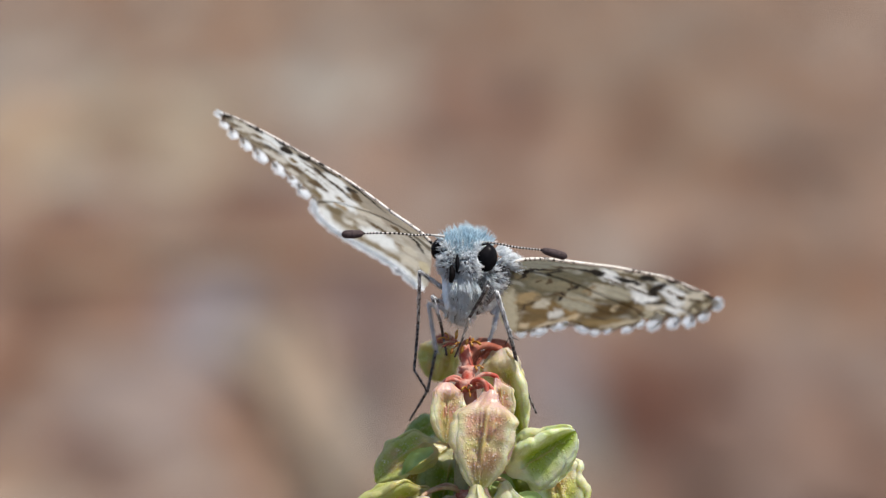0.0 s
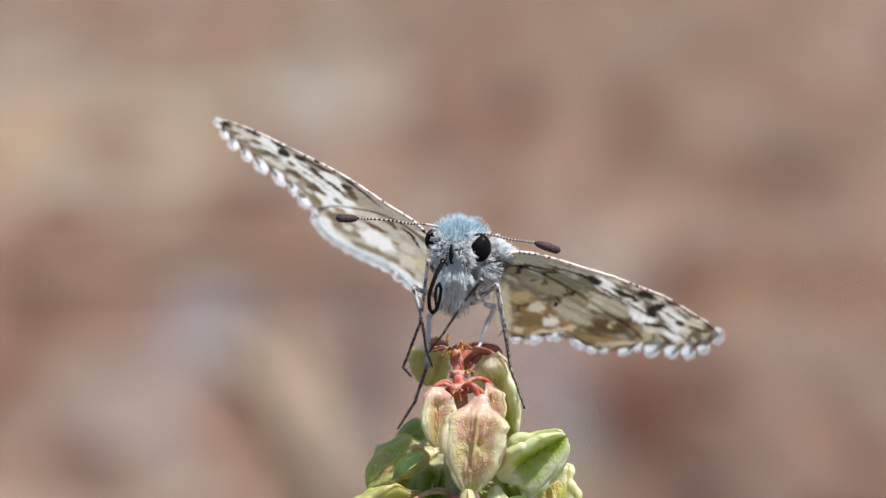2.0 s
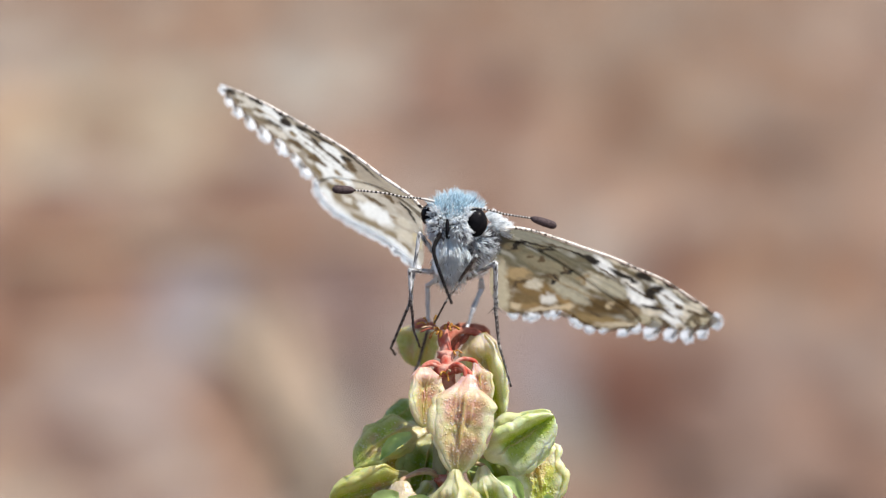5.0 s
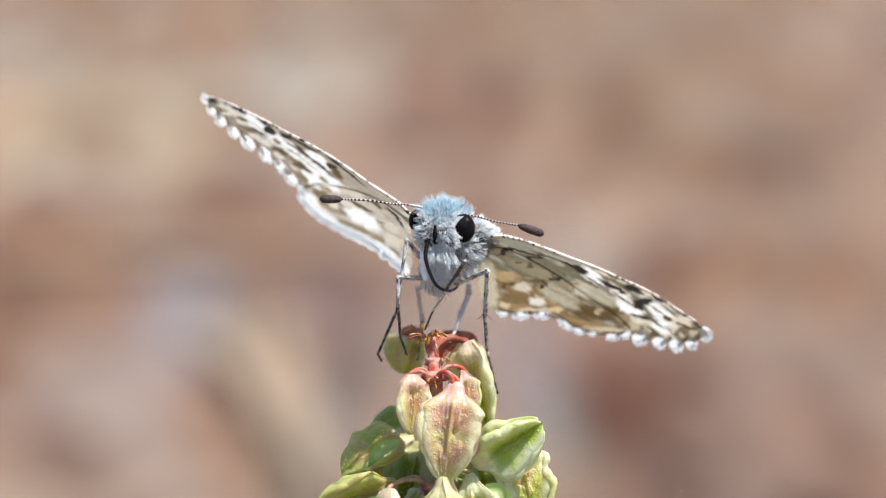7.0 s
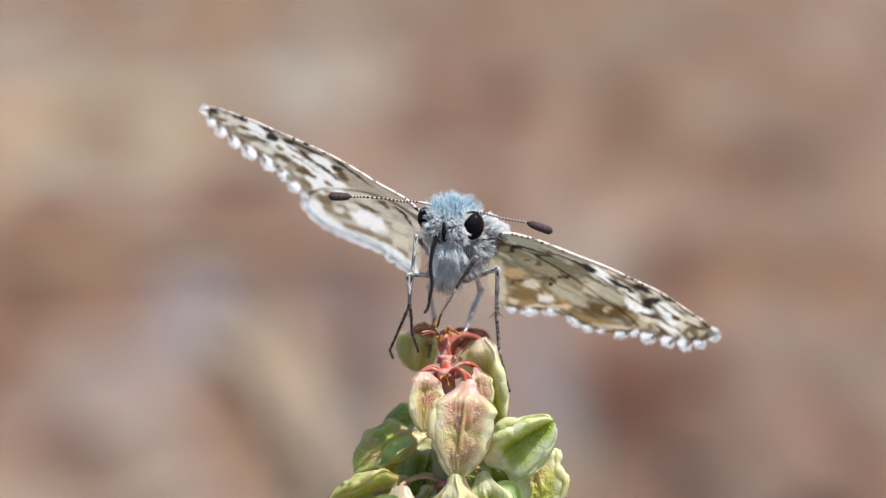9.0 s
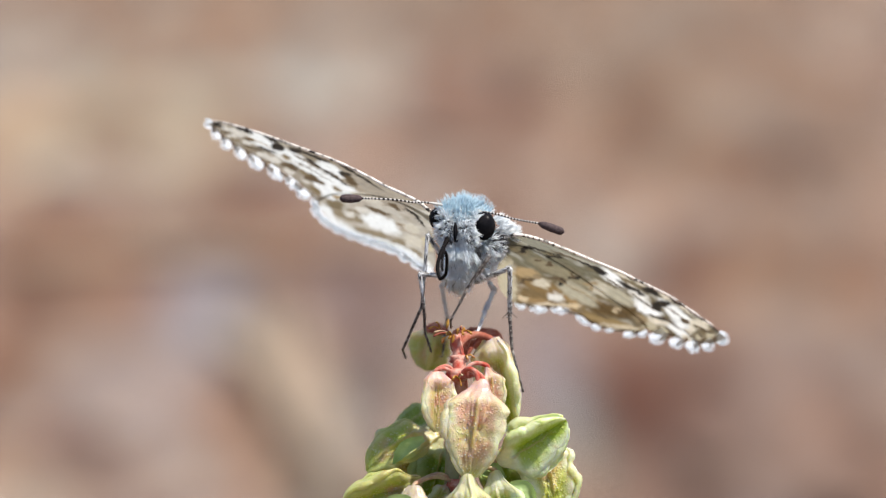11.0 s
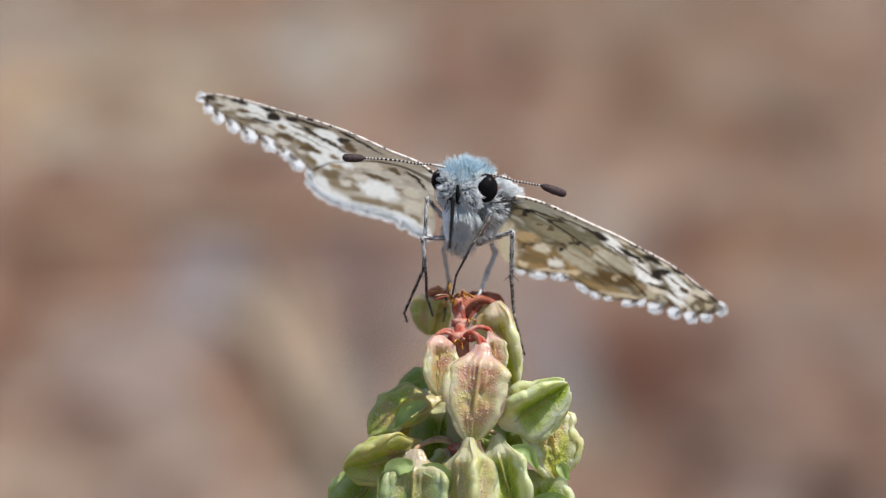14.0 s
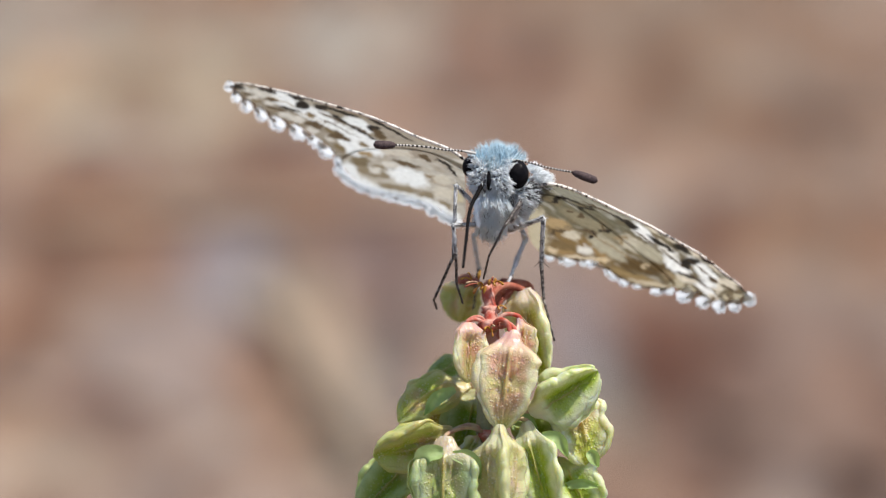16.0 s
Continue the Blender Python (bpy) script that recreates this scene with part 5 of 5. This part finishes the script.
RIGHT_TURNS = [
    (0.0, -1.0, 11.6, 20.3), (0.5, -3.2, 10.8, 18.1), (1.0, -3.0, 9.3, 14.9), (1.5, -5.0, 7.9, 14.0), (2.0, -7.9, 7.9, 12.8),
    (2.5, -15.9, 9.9, 13.4), (3.0, -18.7, 10.2, 13.5), (3.5, -17.6, 9.5, 13.1), (6.0, -3.5, 2.6, 7.8), (6.5, -3.1, 1.9, 6.8),
    (7.0, -2.6, 0.4, 5.7), (7.5, -2.6, -0.3, 5.5), (8.0, -1.9, 0.6, 5.9), (8.5, -1.6, -0.3, 5.2), (11.0, 1.0, -0.6, 2.7),
    (11.5, 1.4, -1.4, 1.8), (12.0, 1.4, -0.4, 1.5), (12.5, 1.1, 0.4, 2.0), (13.0, 0.8, 0.8, 1.8), (13.5, 0.7, -0.5, 1.2),
    (14.0, -0.3, -0.2, 1.1), (14.5, -0.5, 0.8, 1.3), (15.0, 0.2, 0.0, 0.9), (15.5, 0.5, 0.8, 0.4), (16.0, 0.0, 0.0, -0.0)]

# feelers: seconds and degrees about the view line
LEFT_FEELER = [(0.0, 3.8), (1.5, 1.3), (2.0, 0.0), (2.5, -2.9), (3.0, -4.4), (3.5, -2.2), (6.0, -1.9), (6.5, 0.3), (8.0, 0.0), (11.0, 1.3), (13.0, -0.4), (16.0, 0.0)]
RIGHT_FEELER = [(0.0, 4.3), (1.5, 2.1), (2.0, 2.1), (2.5, 3.9), (3.0, 4.3), (3.5, 3.9), (6.0, 0.7), (7.0, 0.4), (11.0, 0.2), (16.0, 0.0)]

# the coiling tongue: seconds and the places that it passes on the board; empty: rolled up between the palps
TONGUE = [
    (0.0, []), (1.6, []),
    (2.0, [(853, 331), (838, 358), (826, 395), (830, 424), (842, 412), (847, 380), (841, 372), (837, 388), (838, 408)]),
    (2.5, [(832, 330), (826, 400), (822, 513)]),
    (3.0, [(837, 305), (825, 360), (819, 430), (818, 505)]),
    (3.5, [(843, 319), (841, 344), (853, 402)]),
    (3.7, [(843, 319), (841, 344), (855, 410)]),
    (5.8, [(851, 321), (841, 367), (851, 403), (884, 482)]),
    (6.0, [(851, 321), (841, 367), (851, 403), (884, 482)]),
    (6.5, [(868, 318), (856, 352), (845, 402), (853, 419), (888, 429), (913, 429), (930, 422)]),
    (7.0, [(845, 323), (848, 363), (865, 408), (890, 420), (908, 408)]),
    (7.5, [(854, 318), (851, 373), (869, 424), (890, 434)]),
    (8.0, [(847, 331), (853, 377), (878, 426), (902, 422)]),
    (8.5, [(846, 317), (844, 362), (841, 422), (836, 462), (823, 475)]),
    (8.7, [(846, 317), (844, 362), (841, 422), (836, 462), (823, 475)])]
TONGUE_LATE = [
    (10.8, [(851, 333), (839, 358), (833, 383), (838, 403), (848, 393), (849, 363), (844, 353), (841, 373), (842, 393)]),
    (11.0, [(851, 333), (839, 358), (833, 383), (838, 403), (848, 393), (849, 363), (844, 353), (841, 373), (842, 393)]),
    (11.5, [(849, 316), (838, 362), (862, 417), (886, 408)]),
    (12.0, [(848, 333), (839, 379), (848, 407), (867, 361)]),
    (12.5, [(842, 318), (840, 373), (842, 433), (857, 463)]),
    (13.0, [(840, 322), (833, 382), (840, 407), (853, 402), (857, 357)]),
    (13.5, [(845, 309), (836, 355), (863, 419), (880, 425)]),
    (14.0, [(856, 339), (849, 422)]),
    (14.5, [(865, 307), (847, 422)]),
    (15.0, [(861, 317), (842, 409)]),
    (15.5, [(847, 318), (831, 391), (834, 437), (846, 430)]),
    (16.0, [(843, 325), (832, 370), (825, 420), (818, 480)])]
TONGUE_ROOT = b_at(853, 328, 46)
LINKS, LINK = 26, 8.0



def stiff(hip, rows):
    """Rows of joints whose pieces keep their lengths: what a pose lacks in length goes into its depth."""
    full = [[hip, *row[1:]] for row in rows]
    longs = [max(math.dist(p[i], p[i + 1]) for p in full) for i in range(4)]
    out = []
    for row, pts in zip(rows, full):
        made = [Vector(hip)]
        for i in range(4):
            x, y, w = pts[i + 1]
            flat = math.hypot(x - made[i].x, y - made[i].y)
            depth = math.sqrt(max(0.0, longs[i] ** 2 - flat ** 2))
            away = w - made[i].z
            made.append(Vector((x, y, made[i].z + math.copysign(depth, away))))
        out.append((row[0], *made[1:]))
    return out, longs


LEG_PIECES = {}
for leg_name, (hip, thick, rows) in LEGS.items():
    rows, longs = stiff(hip, rows)
    LEGS[leg_name] = (hip, thick, rows)
    pieces = []
    for i, (piece, material, hairy) in enumerate((("femur", LEG, 90), ("tibia", LEG, 110), ("tarsus", TARSUS, 16), ("foot", TARSUS, 10))):
        if leg_name in ("fore", "front", "side") and piece == "tibia":
            hairy = 24
        if leg_name == "rear" or leg_name == "hind" and i < 2:
            material = LEG_PALE
        if leg_name == "fore" and i == 1:
            material = TARSUS
        pieces.append(limb(piece, butterfly, longs[i] * U * 1.02, thick[i], thick[i + 1] if i < 3 else 1.7, material, hairy))
    if leg_name == "middle":  # bristly spurs at the shin's end
        low = longs[1] * U
        for a in (0.4, 1.5, 2.6, 4.2):
            v, f = tube([Vector((r * math.cos(a), r * math.sin(a), -low * 0.92 - r * 0.75)) for r in (0, 7 * U, 15 * U)], [1.1 * U, 0.9 * U, 0.4 * U], 5)
            part("spur", mesh("spur", v, f, TARSUS), pieces[1])
    LEG_PIECES[leg_name] = (pieces, longs)
LINKS_OF_TONGUE = []
for i in range(LINKS):
    r = 4.2 - 1.7 * i / LINKS
    v, f = tube([Vector((0, 0, k * LINK * U)) for k in (0.35, 0.12, -0.5, -1.1, -1.3)], [r * k * U for k in (0.5, 0.92, 1.0, 0.9, 0.5)], 8)
    LINKS_OF_TONGUE.append(part("tongue_link", mesh("tongue_link", v, f, HORN), butterfly))


def blend(rows, t):
    """The values of rows at t, straight from row to row."""
    for a, b in zip(rows, rows[1:]):
        if t <= b[0]:
            k = (t - a[0]) / (b[0] - a[0])
            return [Vector(p).lerp(Vector(q), k) if hasattr(p, "__len__") else p + (q - p) * k for p, q in zip(a[1:], b[1:])]
    return [Vector(p) if hasattr(p, "__len__") else p for p in rows[-1][1:]]


def aimed(ways):
    """Poses along the ways (seconds, place, direction), each turned as little as may be from the one before."""
    q = None
    out = []
    for t, p, d in ways:
        q = d.to_track_quat("-Z", "Y") if q is None else (q @ Vector((0, 0, -1))).rotation_difference(d) @ q
        out.append((t, Matrix.Translation(p) @ q.to_matrix().to_4x4()))
    return out


def tongue_ways(points):
    """The directions of the links along the points of the board."""
    if not points:
        out = []
        turn = -0.3
        for i in range(LINKS):
            out.append(Vector((0.03, -math.cos(turn), math.sin(turn))).normalized())
            turn += LINK / (15 - 0.42 * i)
        return out
    line = curve_through([TONGUE_ROOT + BODY] + [at(x, y, 64) for x, y in points if y > 336], 8)
    length = sum((b - a).length for a, b in zip(line, line[1:])) / U
    lean = min(2.3, math.sqrt(max(0.0, (LINKS * LINK / length) ** 2 - 1)))
    run, flat = 0.0, []
    for i, p in enumerate(line):
        run += (p - line[i - 1]).length if i else 0.0
        flat.append(p + Z / U * run * lean)
    out, here, i = [], flat[0].copy(), 1
    for _ in range(LINKS):
        while i < len(flat) - 1 and (flat[i] - here).length < LINK * U:
            i += 1
        d = (flat[i] - here)
        d = d.normalized() if d.length > 0.5 * LINK * U else out[-1]
        out.append(d)
        here = here + d * LINK * U
    return out


def motions():
    root_rows = [(t, FRAME @ Matrix.Translation(BODY + X * r - Y * d)) for t, r, d in STEP]
    walk(butterfly, root_rows)
    for wing, sheet, turns in ((left, forewing_l, LEFT_TURNS), (left, hindwing_l, LEFT_TURNS), (right, forewing_r, RIGHT_TURNS), (right, hindwing_r, RIGHT_TURNS)):
        rows = []
        for t, a, b, c in turns:
            v = Vector((radians(a), radians(b), radians(c)))
            spin = Matrix.Rotation(v.length, 4, v.normalized() if v.length > 1e-6 else Vector((0, 0, 1)))
            rows.append((t, Matrix.Translation(wing.hinge - BODY) @ spin))
        walk(sheet, rows)
    for ob, rows in ((feeler_l, LEFT_FEELER), (feeler_r, RIGHT_FEELER)):
        place = ob.location.copy()
        walk(ob, [(t, Matrix.Translation(place) @ Matrix.Rotation(radians(a), 4, "Z")) for t, a in rows])
    times = [i * 0.25 for i in range(65)]
    for name, (hip, thick, rows) in LEGS.items():
        ways = [[], [], [], []]
        for t in times:
            r, d = blend(STEP, t)
            shift = X * r - Y * d
            joints = [at(*hip) - BODY] + [at(*p) - shift - BODY for p in blend(rows, t)]
            here = joints[0]
            for i in range(4):
                d = (joints[i + 1] - here).normalized()
                ways[i].append((t, here, d))
                here = here + d * LEG_PIECES[name][1][i] * U
        for ob, w in zip(LEG_PIECES[name][0], ways):
            walk(ob, aimed(w))
    states = [(t, tongue_ways(p)) for t, p in TONGUE + TONGUE_LATE]
    ways = [[] for _ in range(LINKS)]
    for t in [i * 0.125 for i in range(129)]:
        for (ta, a), (tb, b) in zip(states, states[1:]):
            if t <= tb:
                k = (t - ta) / (tb - ta)
                dirs = [p.slerp(q, k, p) if p.dot(q) > -0.999 else p for p, q in zip(a, b)]
                break
        here = TONGUE_ROOT.copy()
        for i, d in enumerate(dirs):
            ways[i].append((t, here.copy(), d.normalized()))
            here += d.normalized() * LINK * U
    for ob, w in zip(LINKS_OF_TONGUE, ways):
        walk(ob, aimed(w))


motions()
